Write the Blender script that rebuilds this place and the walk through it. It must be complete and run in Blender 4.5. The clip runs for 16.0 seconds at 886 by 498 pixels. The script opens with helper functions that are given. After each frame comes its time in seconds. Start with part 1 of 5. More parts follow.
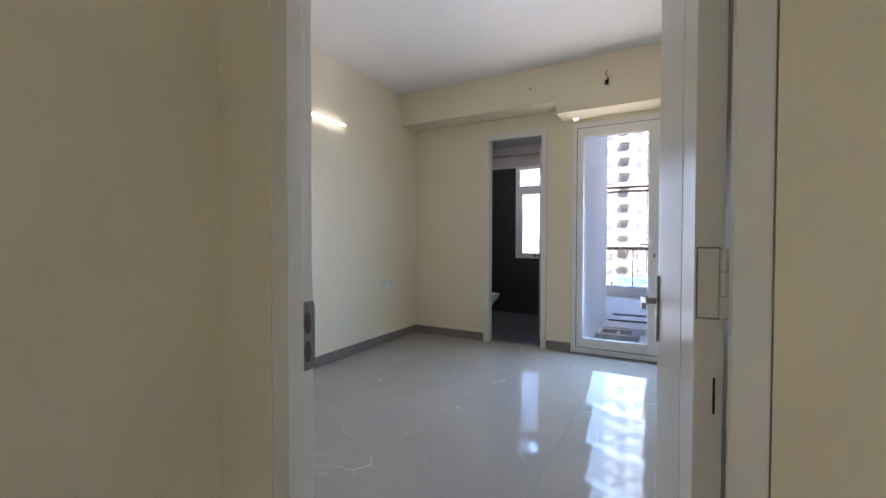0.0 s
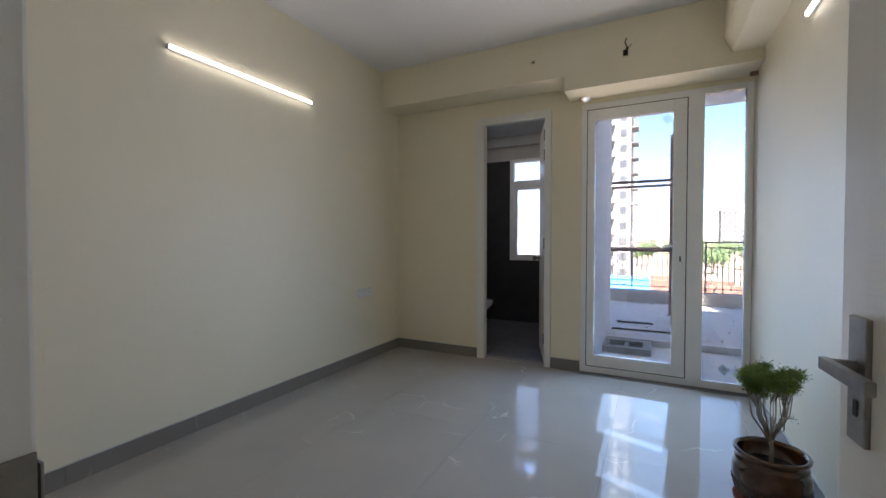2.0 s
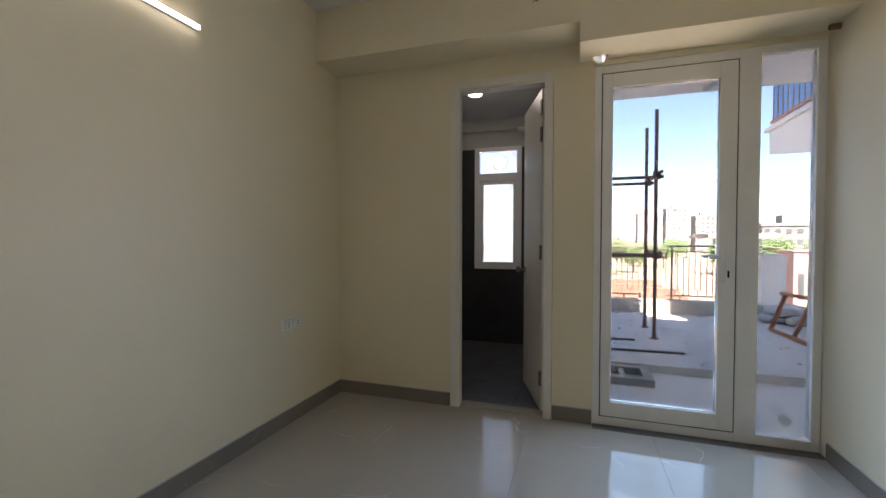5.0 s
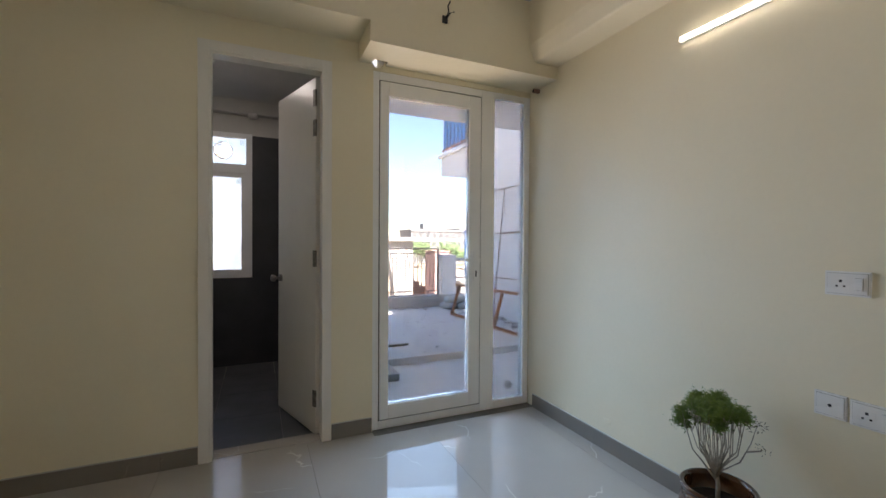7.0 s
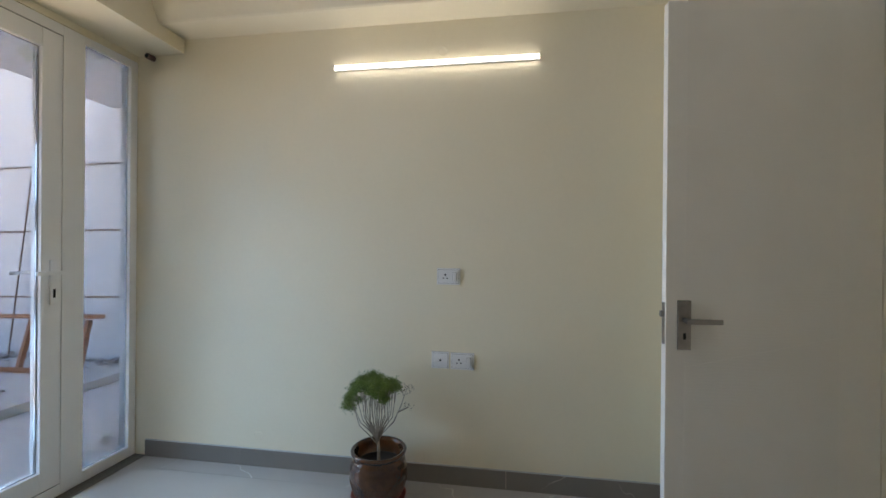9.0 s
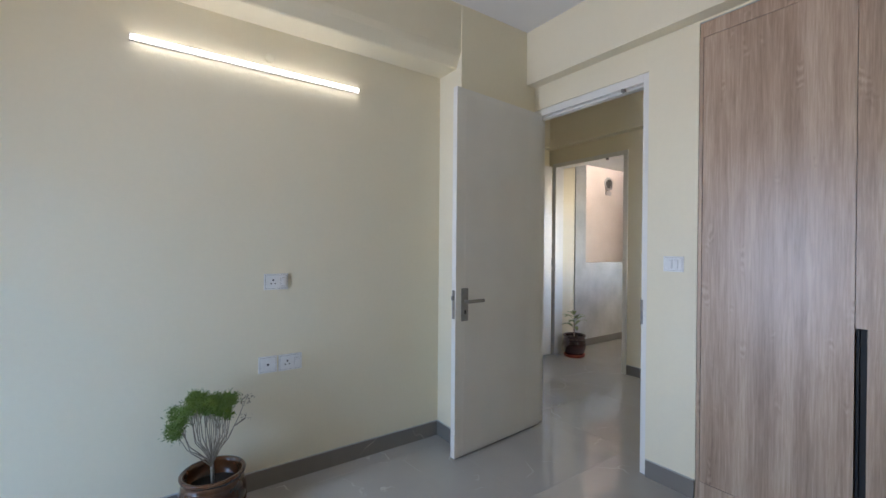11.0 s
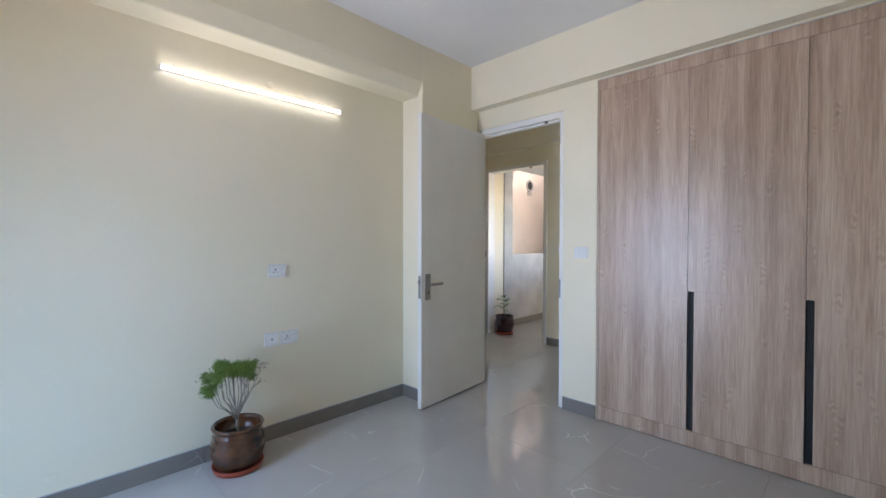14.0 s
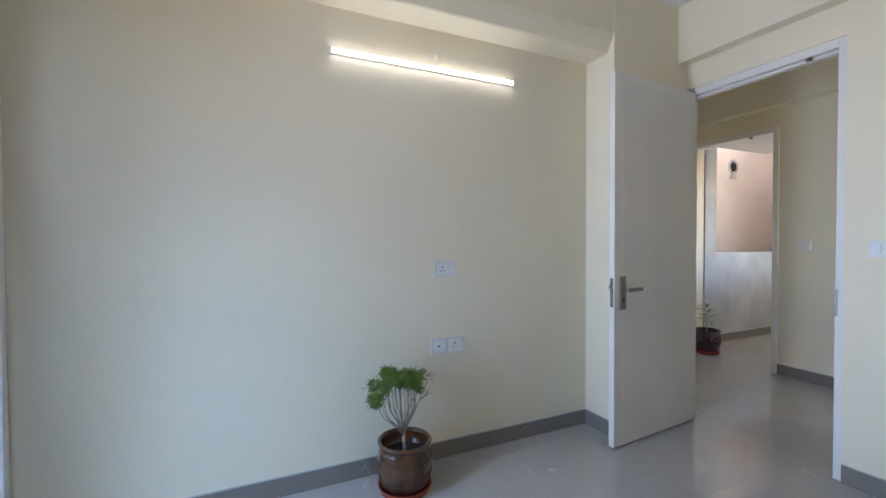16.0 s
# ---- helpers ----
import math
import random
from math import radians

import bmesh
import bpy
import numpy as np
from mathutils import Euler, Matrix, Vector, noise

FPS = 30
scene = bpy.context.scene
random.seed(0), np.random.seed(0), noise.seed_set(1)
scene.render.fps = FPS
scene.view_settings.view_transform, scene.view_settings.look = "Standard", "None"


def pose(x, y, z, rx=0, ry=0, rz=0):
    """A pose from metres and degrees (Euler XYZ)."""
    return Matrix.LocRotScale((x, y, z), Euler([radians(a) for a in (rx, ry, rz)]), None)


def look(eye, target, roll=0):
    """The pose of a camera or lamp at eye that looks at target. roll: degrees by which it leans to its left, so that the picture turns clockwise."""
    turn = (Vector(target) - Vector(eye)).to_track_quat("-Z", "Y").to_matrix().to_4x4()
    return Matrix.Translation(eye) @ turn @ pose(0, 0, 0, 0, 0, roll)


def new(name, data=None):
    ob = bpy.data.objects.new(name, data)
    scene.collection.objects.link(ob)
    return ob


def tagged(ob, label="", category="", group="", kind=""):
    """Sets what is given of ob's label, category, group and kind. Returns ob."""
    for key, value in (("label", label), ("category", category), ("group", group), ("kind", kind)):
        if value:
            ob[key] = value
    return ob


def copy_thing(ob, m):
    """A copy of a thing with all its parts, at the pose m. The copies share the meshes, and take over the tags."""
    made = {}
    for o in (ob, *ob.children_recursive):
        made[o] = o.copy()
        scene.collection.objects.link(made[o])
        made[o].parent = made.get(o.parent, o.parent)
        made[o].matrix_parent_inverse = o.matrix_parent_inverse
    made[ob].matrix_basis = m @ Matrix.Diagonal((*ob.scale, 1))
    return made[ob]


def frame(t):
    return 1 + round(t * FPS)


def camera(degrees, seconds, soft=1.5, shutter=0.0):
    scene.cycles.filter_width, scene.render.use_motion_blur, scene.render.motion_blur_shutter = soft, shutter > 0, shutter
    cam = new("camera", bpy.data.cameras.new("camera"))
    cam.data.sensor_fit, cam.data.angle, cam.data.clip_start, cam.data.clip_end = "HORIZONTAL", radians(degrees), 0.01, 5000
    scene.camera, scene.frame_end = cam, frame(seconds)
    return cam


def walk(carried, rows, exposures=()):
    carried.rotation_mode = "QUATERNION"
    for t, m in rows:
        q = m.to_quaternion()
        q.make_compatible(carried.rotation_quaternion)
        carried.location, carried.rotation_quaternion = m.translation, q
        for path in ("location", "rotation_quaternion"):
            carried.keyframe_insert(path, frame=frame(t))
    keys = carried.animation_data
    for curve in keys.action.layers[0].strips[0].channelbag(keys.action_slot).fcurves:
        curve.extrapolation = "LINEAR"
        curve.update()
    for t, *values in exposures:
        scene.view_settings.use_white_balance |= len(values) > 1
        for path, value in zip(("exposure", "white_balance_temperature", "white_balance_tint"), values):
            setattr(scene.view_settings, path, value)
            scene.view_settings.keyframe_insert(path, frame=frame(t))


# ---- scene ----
# ---- camera and walk ----
cam = camera(94.0, 16.0)
PATH = [
    (0, (0.471, -0.502, 1.227), (-0.499, 1.247, 1.184), 0.1),
    (0.5, (0.386, -0.341, 1.218), (-0.576, 1.412, 1.181), 0.2),
    (1, (0.302, -0.213, 1.226), (-0.646, 1.547, 1.185), 0.1),
    (1.5, (0.200, -0.049, 1.237), (-0.724, 1.724, 1.192), 0.1),
    (2, (0.119, 0.101, 1.242), (-0.790, 1.882, 1.196), 0.0),
    (2.5, (0.006, 0.262, 1.247), (-0.882, 2.054, 1.201), -0.1),
    (3, (-0.081, 0.433, 1.261), (-0.956, 2.231, 1.212), -0.1),
    (3.2, (-0.103, 0.500, 1.263), (-0.979, 2.297, 1.212), -0.1),
    (5.3, (-0.698, 1.149, 1.296), (-1.171, 3.092, 1.252), 0.2),
    (5.5, (-0.775, 1.2, 1.298), (-1.12, 3.17, 1.254), 0.3),
    (6, (-0.974, 1.285, 1.317), (-0.963, 3.284, 1.274), 0.3),
    (6.5, (-1.107, 1.316, 1.314), (-0.699, 3.274, 1.277), 0.4),
    (7, (-1.207, 1.333, 1.313), (-0.39, 3.159, 1.283), 0.4),
    (7.5, (-1.311, 1.392, 1.318), (-0.094, 2.979, 1.295), 0.5),
    (8, (-1.382, 1.472, 1.325), (0.189, 2.709, 1.309), 0.5),
    (8.5, (-1.452, 1.614, 1.336), (0.383, 2.409, 1.326), 0.5),
    (9, (-1.499, 1.81, 1.327), (0.478, 2.108, 1.325), 0.5),
    (9.5, (-1.576, 1.962, 1.358), (0.417, 1.797, 1.34), 0.5),
    (10, (-1.626, 2.185, 1.35), (0.281, 1.582, 1.342), 0.4),
    (10.2, (-1.629, 2.296, 1.359), (0.224, 1.544, 1.351), 0.4),
    (12.3, (-1.945, 3.223, 1.389), (-0.507, 1.834, 1.376), 0.3),
    (12.5, (-1.989, 3.283, 1.394), (-0.566, 1.878, 1.377), 0.2),
    (13, (-2.069, 3.392, 1.383), (-0.668, 1.964, 1.364), 0.2),
    (13.5, (-2.088, 3.418, 1.379), (-0.696, 1.983, 1.355), 0.2),
    (14, (-2.03, 3.371, 1.367), (-0.629, 1.944, 1.337), 0.1),
    (14.5, (-1.909, 3.306, 1.354), (-0.473, 1.915, 1.318), 0.1),
    (15, (-1.775, 3.235, 1.347), (-0.251, 1.94, 1.312), 0.1),
    (15.5, (-1.645, 3.205, 1.355), (0.011, 2.084, 1.317), -0.0),
    (16, (-1.5, 3.192, 1.341), (0.319, 2.361, 1.303), -0.2),
]
walk(cam, [(t, look(eye, target, roll)) for t, eye, target, roll in PATH],
     exposures=[(0.0, 5.42, 6500, 23), (1.5, 5.05, 6650, 22), (3.0, 4.65, 6800, 21), (5.5, 4.68, 7600, 21), (7.0, 4.88, 7400, 21), (8.5, 4.9, 6950, 17), (9.0, 4.95, 7100, 19), (9.5, 5.0, 7100, 20), (10.0, 5.05, 6750, 20),
                (12.5, 5.26, 6400, 23), (14.5, 5.4, 6300, 22), (16.0, 5.22, 6200, 23)])

# ---- world, sun ----
world = bpy.data.worlds.new("sky")
scene.world = world
world.use_nodes = True
wn = world.node_tree
sky = wn.nodes.new("ShaderNodeTexSky")
sky.sky_type = "NISHITA"
sky.sun_disc = False
sky.sun_elevation = radians(52)
sky.sun_rotation = radians(160)
sky.dust_density = 0.1
sky.ozone_density = 4.0
wn.links.new(sky.outputs[0], wn.nodes["Background"].inputs[0])
wn.nodes["Background"].inputs[1].default_value = 0.058
sun_data = bpy.data.lights.new("sun", "SUN")
sun_data.energy, sun_data.angle, sun_data.color = 5.0, radians(0.5), (1.0, 0.95, 0.87)
sun = new("sun", sun_data)
sun.matrix_world = look((0, 0, 30), (-3.42, 9.4, 30 - 12.8))

# Fill lamp added at the unseen corridor end to brighten the corridor.
corridor_fill_data = bpy.data.lights.new("corridor_fill_lamp", "AREA")
corridor_fill_data.shape, corridor_fill_data.size, corridor_fill_data.size_y, corridor_fill_data.energy, corridor_fill_data.color = "RECTANGLE", 0.88, 1.38, 0.2, (0.93, 0.96, 1.0)
corridor_fill = new("corridor_fill_lamp", corridor_fill_data)
corridor_fill.matrix_world = look((-3.25, -1.0, 1.65), (0.0, -1.0, 1.65))

# area lamps stand in for daylight in the balcony openings: blue sky light falling down, pale ground light coming up
SKY_TINT, GROUND_TINT = (0.38, 0.65, 1.0), (1.0, 0.95, 0.88)
openings = [(-0.055, 0.60, 0.425 + 0.45 * k, 0.45, 0.34, -1.5, -2.3, 166, SKY_TINT) for k in range(4)]
openings += [(-0.055, 0.60, 0.50 + 0.60 * k, 0.50, 0.18, -1.6, 3.4, 126, GROUND_TINT) for k in range(3)]
openings += [(0.624, 0.27, 0.60 + 0.90 * k, 0.85, 0.06, -1.2, -0.9, 166, SKY_TINT) for k in range(2)]
for x, w, z, h, watts, dx, dz, spread, tint in openings:
    pane_lamp_data = bpy.data.lights.new("sky_light_balcony_door", "AREA")
    pane_lamp_data.shape, pane_lamp_data.size, pane_lamp_data.size_y, pane_lamp_data.energy, pane_lamp_data.color = "RECTANGLE", w, h, watts, tint
    pane_lamp_data.spread = radians(spread)
    pane_lamp = new("sky_light_balcony_door", pane_lamp_data)
    pane_lamp.matrix_world = look((x, 4.35, z), (x + dx, 0.05, z + dz))

# Fill lamp added in the lobby to brighten the half wall and shaft wall.
lobby_lamp_data = bpy.data.lights.new("lobby_fill_lamp", "AREA")
lobby_lamp_data.shape, lobby_lamp_data.size, lobby_lamp_data.size_y, lobby_lamp_data.energy, lobby_lamp_data.color = "RECTANGLE", 1.3, 1.3, 0.18, (0.9, 0.95, 1.0)
lobby_lamp = new("lobby_fill_lamp", lobby_lamp_data)
lobby_lamp.matrix_world = look((0.34, -3.1, 1.6), (2.0, -3.1, 1.6))


# ---- materials ----
def socket(node, name, value):
    node.inputs[name].default_value = value


def surf(name, c1, c2=None, scale=6.0, rough=0.5, rough2=None, bump=0.0, bump_scale=80.0, metal=0.0, coat=0.0,
         stretch=(1, 1, 1), fine=0.0, island=0.0):
    """A painted, plastered or cast surface: two tones in large patches, a fine grain, and relief."""
    m = bpy.data.materials.new(name)
    m.use_nodes = True
    t = m.node_tree
    b = t.nodes["Principled BSDF"]
    c2 = c2 or tuple(v * 0.9 for v in c1)
    geo = t.nodes.new("ShaderNodeTexCoord")
    mp = t.nodes.new("ShaderNodeMapping")
    socket(mp, "Scale", stretch)
    t.links.new(geo.outputs["Object"], mp.inputs[0])
    big = t.nodes.new("ShaderNodeTexNoise")
    socket(big, "Scale", scale)
    socket(big, "Detail", 5.0)
    t.links.new(mp.outputs[0], big.inputs["Vector"])
    mix = t.nodes.new("ShaderNodeMix")
    mix.data_type = "RGBA"
    mix.inputs[6].default_value, mix.inputs[7].default_value = (*c1, 1), (*c2, 1)
    ramp = t.nodes.new("ShaderNodeMapRange")
    socket(ramp, "From Min", 0.35)
    socket(ramp, "From Max", 0.68)
    t.links.new(big.outputs[0], ramp.inputs[0])
    t.links.new(ramp.outputs[0], mix.inputs[0])
    small = t.nodes.new("ShaderNodeTexNoise")
    socket(small, "Scale", bump_scale)
    socket(small, "Detail", 4.0)
    t.links.new(mp.outputs[0], small.inputs["Vector"])
    col = mix.outputs[2]
    if fine:
        hsv = t.nodes.new("ShaderNodeHueSaturation")
        v = t.nodes.new("ShaderNodeMapRange")
        socket(v, "To Min", 1 - fine)
        socket(v, "To Max", 1 + fine)
        t.links.new(small.outputs[0], v.inputs[0])
        t.links.new(v.outputs[0], hsv.inputs["Value"])
        t.links.new(col, hsv.inputs["Color"])
        col = hsv.outputs[0]
    t.links.new(col, b.inputs["Base Color"])
    rr = t.nodes.new("ShaderNodeMapRange")
    socket(rr, "To Min", rough)
    socket(rr, "To Max", rough if rough2 is None else rough2)
    t.links.new(big.outputs[0], rr.inputs[0])
    t.links.new(rr.outputs[0], b.inputs["Roughness"])
    if bump:
        bp = t.nodes.new("ShaderNodeBump")
        socket(bp, "Strength", bump)
        socket(bp, "Distance", 0.004)
        t.links.new(small.outputs[0], bp.inputs["Height"])
        t.links.new(bp.outputs[0], b.inputs["Normal"])
    socket(b, "Metallic", metal)
    socket(b, "Coat Weight", coat)
    return m


def glow(name, color, strength):
    m = bpy.data.materials.new(name)
    m.use_nodes = True
    b = m.node_tree.nodes["Principled BSDF"]
    socket(b, "Base Color", (*color, 1))
    socket(b, "Emission Color", (*color, 1))
    socket(b, "Emission Strength", strength)
    return m


def glass(name, color, rough=0.0):
    m = bpy.data.materials.new(name)
    m.use_nodes = True
    b = m.node_tree.nodes["Principled BSDF"]
    socket(b, "Base Color", (*color, 1))
    socket(b, "Roughness", rough)
    socket(b, "Transmission Weight", 1.0)
    socket(b, "IOR", 1.45)
    return m


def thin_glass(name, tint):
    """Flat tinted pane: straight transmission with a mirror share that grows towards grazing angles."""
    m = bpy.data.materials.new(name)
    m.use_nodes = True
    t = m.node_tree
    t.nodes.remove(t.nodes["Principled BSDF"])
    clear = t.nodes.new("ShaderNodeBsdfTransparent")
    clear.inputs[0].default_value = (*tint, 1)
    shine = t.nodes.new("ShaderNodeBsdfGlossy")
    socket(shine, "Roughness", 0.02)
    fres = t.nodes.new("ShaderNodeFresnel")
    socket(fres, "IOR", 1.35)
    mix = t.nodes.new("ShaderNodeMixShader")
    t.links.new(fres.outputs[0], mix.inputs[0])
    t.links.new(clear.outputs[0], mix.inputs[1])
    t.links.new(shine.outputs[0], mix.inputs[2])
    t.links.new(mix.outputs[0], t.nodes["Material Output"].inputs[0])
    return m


def marble(name, base, dark, vein, rough):
    """Polished stone-look tile: cloudy body, thin broken pale veins, each tile with its own pattern."""
    m = bpy.data.materials.new(name)
    m.use_nodes = True
    t = m.node_tree
    b = t.nodes["Principled BSDF"]
    geo = t.nodes.new("ShaderNodeNewGeometry")
    info = t.nodes.new("ShaderNodeObjectInfo")
    off = t.nodes.new("ShaderNodeVectorMath")
    off.operation = "ADD"
    mul = t.nodes.new("ShaderNodeVectorMath")
    mul.operation = "MULTIPLY"
    mul.inputs[1].default_value = (37.0, 53.0, 17.0)
    t.links.new(info.outputs["Random"], mul.inputs[0])
    t.links.new(geo.outputs["Position"], off.inputs[0])
    t.links.new(mul.outputs[0], off.inputs[1])
    cloud = t.nodes.new("ShaderNodeTexNoise")
    socket(cloud, "Scale", 2.2)
    socket(cloud, "Detail", 6.0)
    t.links.new(off.outputs[0], cloud.inputs["Vector"])
    warp = t.nodes.new("ShaderNodeTexNoise")
    socket(warp, "Scale", 3.5)
    socket(warp, "Detail", 4.0)
    t.links.new(off.outputs[0], warp.inputs["Vector"])
    wmix = t.nodes.new("ShaderNodeVectorMath")
    wmix.operation = "MULTIPLY_ADD"
    wmix.inputs[1].default_value = (0.22, 0.22, 0.22)
    t.links.new(warp.outputs["Color"], wmix.inputs[0])
    t.links.new(off.outputs[0], wmix.inputs[2])
    vor = t.nodes.new("ShaderNodeTexVoronoi")
    vor.feature = "DISTANCE_TO_EDGE"
    socket(vor, "Scale", 1.7)
    t.links.new(wmix.outputs[0], vor.inputs["Vector"])
    line = t.nodes.new("ShaderNodeMapRange")
    socket(line, "From Min", 0.0)
    socket(line, "From Max", 0.0055)
    socket(line, "To Min", 1.0)
    socket(line, "To Max", 0.0)
    t.links.new(vor.outputs["Distance"], line.inputs[0])
    gate = t.nodes.new("ShaderNodeTexNoise")
    socket(gate, "Scale", 3.0)
    t.links.new(off.outputs[0], gate.inputs["Vector"])
    gm = t.nodes.new("ShaderNodeMapRange")
    socket(gm, "From Min", 0.53)
    socket(gm, "From Max", 0.65)
    socket(gm, "To Max", 0.8)
    t.links.new(gate.outputs[0], gm.inputs[0])
    vm = t.nodes.new("ShaderNodeMath")
    vm.operation = "MULTIPLY"
    t.links.new(line.outputs[0], vm.inputs[0])
    t.links.new(gm.outputs[0], vm.inputs[1])
    body = t.nodes.new("ShaderNodeMix")
    body.data_type = "RGBA"
    body.inputs[6].default_value, body.inputs[7].default_value = (*base, 1), (*dark, 1)
    t.links.new(cloud.outputs[0], body.inputs[0])
    fin = t.nodes.new("ShaderNodeMix")
    fin.data_type = "RGBA"
    fin.inputs[7].default_value = (*vein, 1)
    t.links.new(vm.outputs[0], fin.inputs[0])
    t.links.new(body.outputs[2], fin.inputs[6])
    t.links.new(fin.outputs[2], b.inputs["Base Color"])
    rr = t.nodes.new("ShaderNodeMapRange")
    socket(rr, "To Min", rough)
    socket(rr, "To Max", rough * 1.8)
    t.links.new(cloud.outputs[0], rr.inputs[0])
    t.links.new(rr.outputs[0], b.inputs["Roughness"])
    socket(b, "IOR", 1.6)
    return m


def laminate(name):
    """Greyed oak laminate with upright grain: long streaks, darker bands and small cathedral figures."""
    m = bpy.data.materials.new(name)
    m.use_nodes = True
    t = m.node_tree
    b = t.nodes["Principled BSDF"]
    geo = t.nodes.new("ShaderNodeNewGeometry")
    info = t.nodes.new("ShaderNodeObjectInfo")
    mul = t.nodes.new("ShaderNodeVectorMath")
    mul.operation = "MULTIPLY"
    mul.inputs[1].default_value = (17.0, 9.0, 23.0)
    t.links.new(info.outputs["Random"], mul.inputs[0])
    off = t.nodes.new("ShaderNodeVectorMath")
    off.operation = "ADD"
    t.links.new(geo.outputs["Position"], off.inputs[0])
    t.links.new(mul.outputs[0], off.inputs[1])
    pos = off.outputs[0]
    mp = t.nodes.new("ShaderNodeMapping")
    socket(mp, "Scale", (1.0, 1.0, 0.045))
    t.links.new(pos, mp.inputs[0])
    streak = t.nodes.new("ShaderNodeTexNoise")
    socket(streak, "Scale", 120.0)
    socket(streak, "Detail", 8.0)
    socket(streak, "Roughness", 0.72)
    socket(streak, "Distortion", 0.35)
    t.links.new(mp.outputs[0], streak.inputs["Vector"])
    band = t.nodes.new("ShaderNodeTexNoise")
    socket(band, "Scale", 15.0)
    socket(band, "Detail", 3.0)
    t.links.new(mp.outputs[0], band.inputs["Vector"])
    mp2 = t.nodes.new("ShaderNodeMapping")
    socket(mp2, "Scale", (1.0, 1.0, 0.3))
    t.links.new(pos, mp2.inputs[0])
    knot = t.nodes.new("ShaderNodeTexWave")
    knot.wave_type, knot.bands_direction = "BANDS", "Z"
    socket(knot, "Scale", 24.0)
    socket(knot, "Distortion", 9.0)
    socket(knot, "Detail", 3.0)
    t.links.new(mp2.outputs[0], knot.inputs["Vector"])
    gate = t.nodes.new("ShaderNodeTexNoise")
    socket(gate, "Scale", 15.0)
    mp3 = t.nodes.new("ShaderNodeMapping")
    socket(mp3, "Scale", (1.0, 1.0, 0.3))
    t.links.new(pos, mp3.inputs[0])
    t.links.new(mp3.outputs[0], gate.inputs["Vector"])
    gm = t.nodes.new("ShaderNodeMapRange")
    socket(gm, "From Min", 0.63)
    socket(gm, "From Max", 0.70)
    socket(gm, "To Max", 0.13)
    t.links.new(gate.outputs[0], gm.inputs[0])
    ramp = t.nodes.new("ShaderNodeValToRGB")
    e = ramp.color_ramp.elements
    e[0].position, e[0].color = 0.29, (0.235, 0.145, 0.095, 1)
    e[1].position, e[1].color = 0.71, (0.67, 0.525, 0.405, 1)
    mid = ramp.color_ramp.elements.new(0.5)
    mid.color = (0.455, 0.32, 0.228, 1)
    add = t.nodes.new("ShaderNodeMix")
    socket(add, "Factor", 0.5)
    t.links.new(streak.outputs[0], add.inputs[2])
    t.links.new(band.outputs[0], add.inputs[3])
    add2 = t.nodes.new("ShaderNodeMix")
    t.links.new(gm.outputs[0], add2.inputs[0])
    t.links.new(add.outputs[0], add2.inputs[2])
    t.links.new(knot.outputs[1], add2.inputs[3])
    t.links.new(add2.outputs[0], ramp.inputs[0])
    t.links.new(ramp.outputs[0], b.inputs["Base Color"])
    socket(b, "Roughness", 0.33)
    socket(b, "IOR", 1.6)
    bp = t.nodes.new("ShaderNodeBump")
    socket(bp, "Strength", 0.12)
    socket(bp, "Distance", 0.001)
    t.links.new(streak.outputs[0], bp.inputs["Height"])
    t.links.new(bp.outputs[0], b.inputs["Normal"])
    return m


CREAM = surf("cream_wall_paint", (0.83, 0.757, 0.578), (0.80, 0.725, 0.545), 1.3, 0.42, 0.55, 0.15, 38, fine=0.02)
CEIL = surf("white_ceiling_paint", (0.80, 0.79, 0.77), (0.77, 0.76, 0.74), 1.2, 0.7, 0.8, 0.1, 50)
ENAMEL = surf("white_enamel_paint", (0.81, 0.785, 0.73), (0.77, 0.745, 0.69), 3.0, 0.28, 0.4, 0.12, 35, fine=0.02)
UPVC = surf("white_upvc", (0.88, 0.88, 0.87), (0.84, 0.84, 0.83), 4.0, 0.3, 0.4, 0.03, 90, fine=0.02)
TILE = marble("polished_grey_tile", (0.475, 0.45, 0.415), (0.385, 0.363, 0.333), (0.80, 0.77, 0.72), 0.028)
SKIRT = marble("grey_skirting_tile", (0.25, 0.225, 0.195), (0.19, 0.17, 0.148), (0.5, 0.46, 0.41), 0.16)
GROUT = surf("grey_grout", (0.32, 0.30, 0.27), None, 20, 0.8)
GRANITE = surf("dark_granite", (0.06, 0.055, 0.05), (0.12, 0.11, 0.10), 60, 0.3, 0.45)
WOOD = laminate("grey_oak_laminate")
BLACK = surf("black_anodised_profile", (0.010, 0.010, 0.011), (0.014, 0.014, 0.014), 12, 0.6, 0.7)
GREY_RUBBER = surf("grey_rubber_gasket", (0.22, 0.22, 0.225), (0.17, 0.17, 0.175), 20, 0.6, 0.7)
STEEL = surf("satin_steel", (0.33, 0.31, 0.29), (0.27, 0.26, 0.245), 30, 0.3, 0.42, metal=1.0)
DULL = surf("dull_steel", (0.30, 0.28, 0.25), (0.17, 0.15, 0.13), 40, 0.45, 0.6, metal=0.9)
PLATE = surf("white_switch_plastic", (0.82, 0.81, 0.78), (0.80, 0.79, 0.76), 8, 0.25, 0.3)
DARK = surf("dark_opening", (0.015, 0.014, 0.013), None, 10, 0.8)
LED = glow("led_diffuser", (0.99, 1.0, 0.93), 0.24)
LAMP = glow("downlight_diffuser", (0.97, 0.97, 0.97), 3.4)
# Both pane tints are darkened to dim the bright outdoors; their shadows are off.
PANE = thin_glass("view_dimming_glass", (0.445, 0.455, 0.46))
FROST = glass("frosted_glass", (0.19, 0.225, 0.26), 0.45)
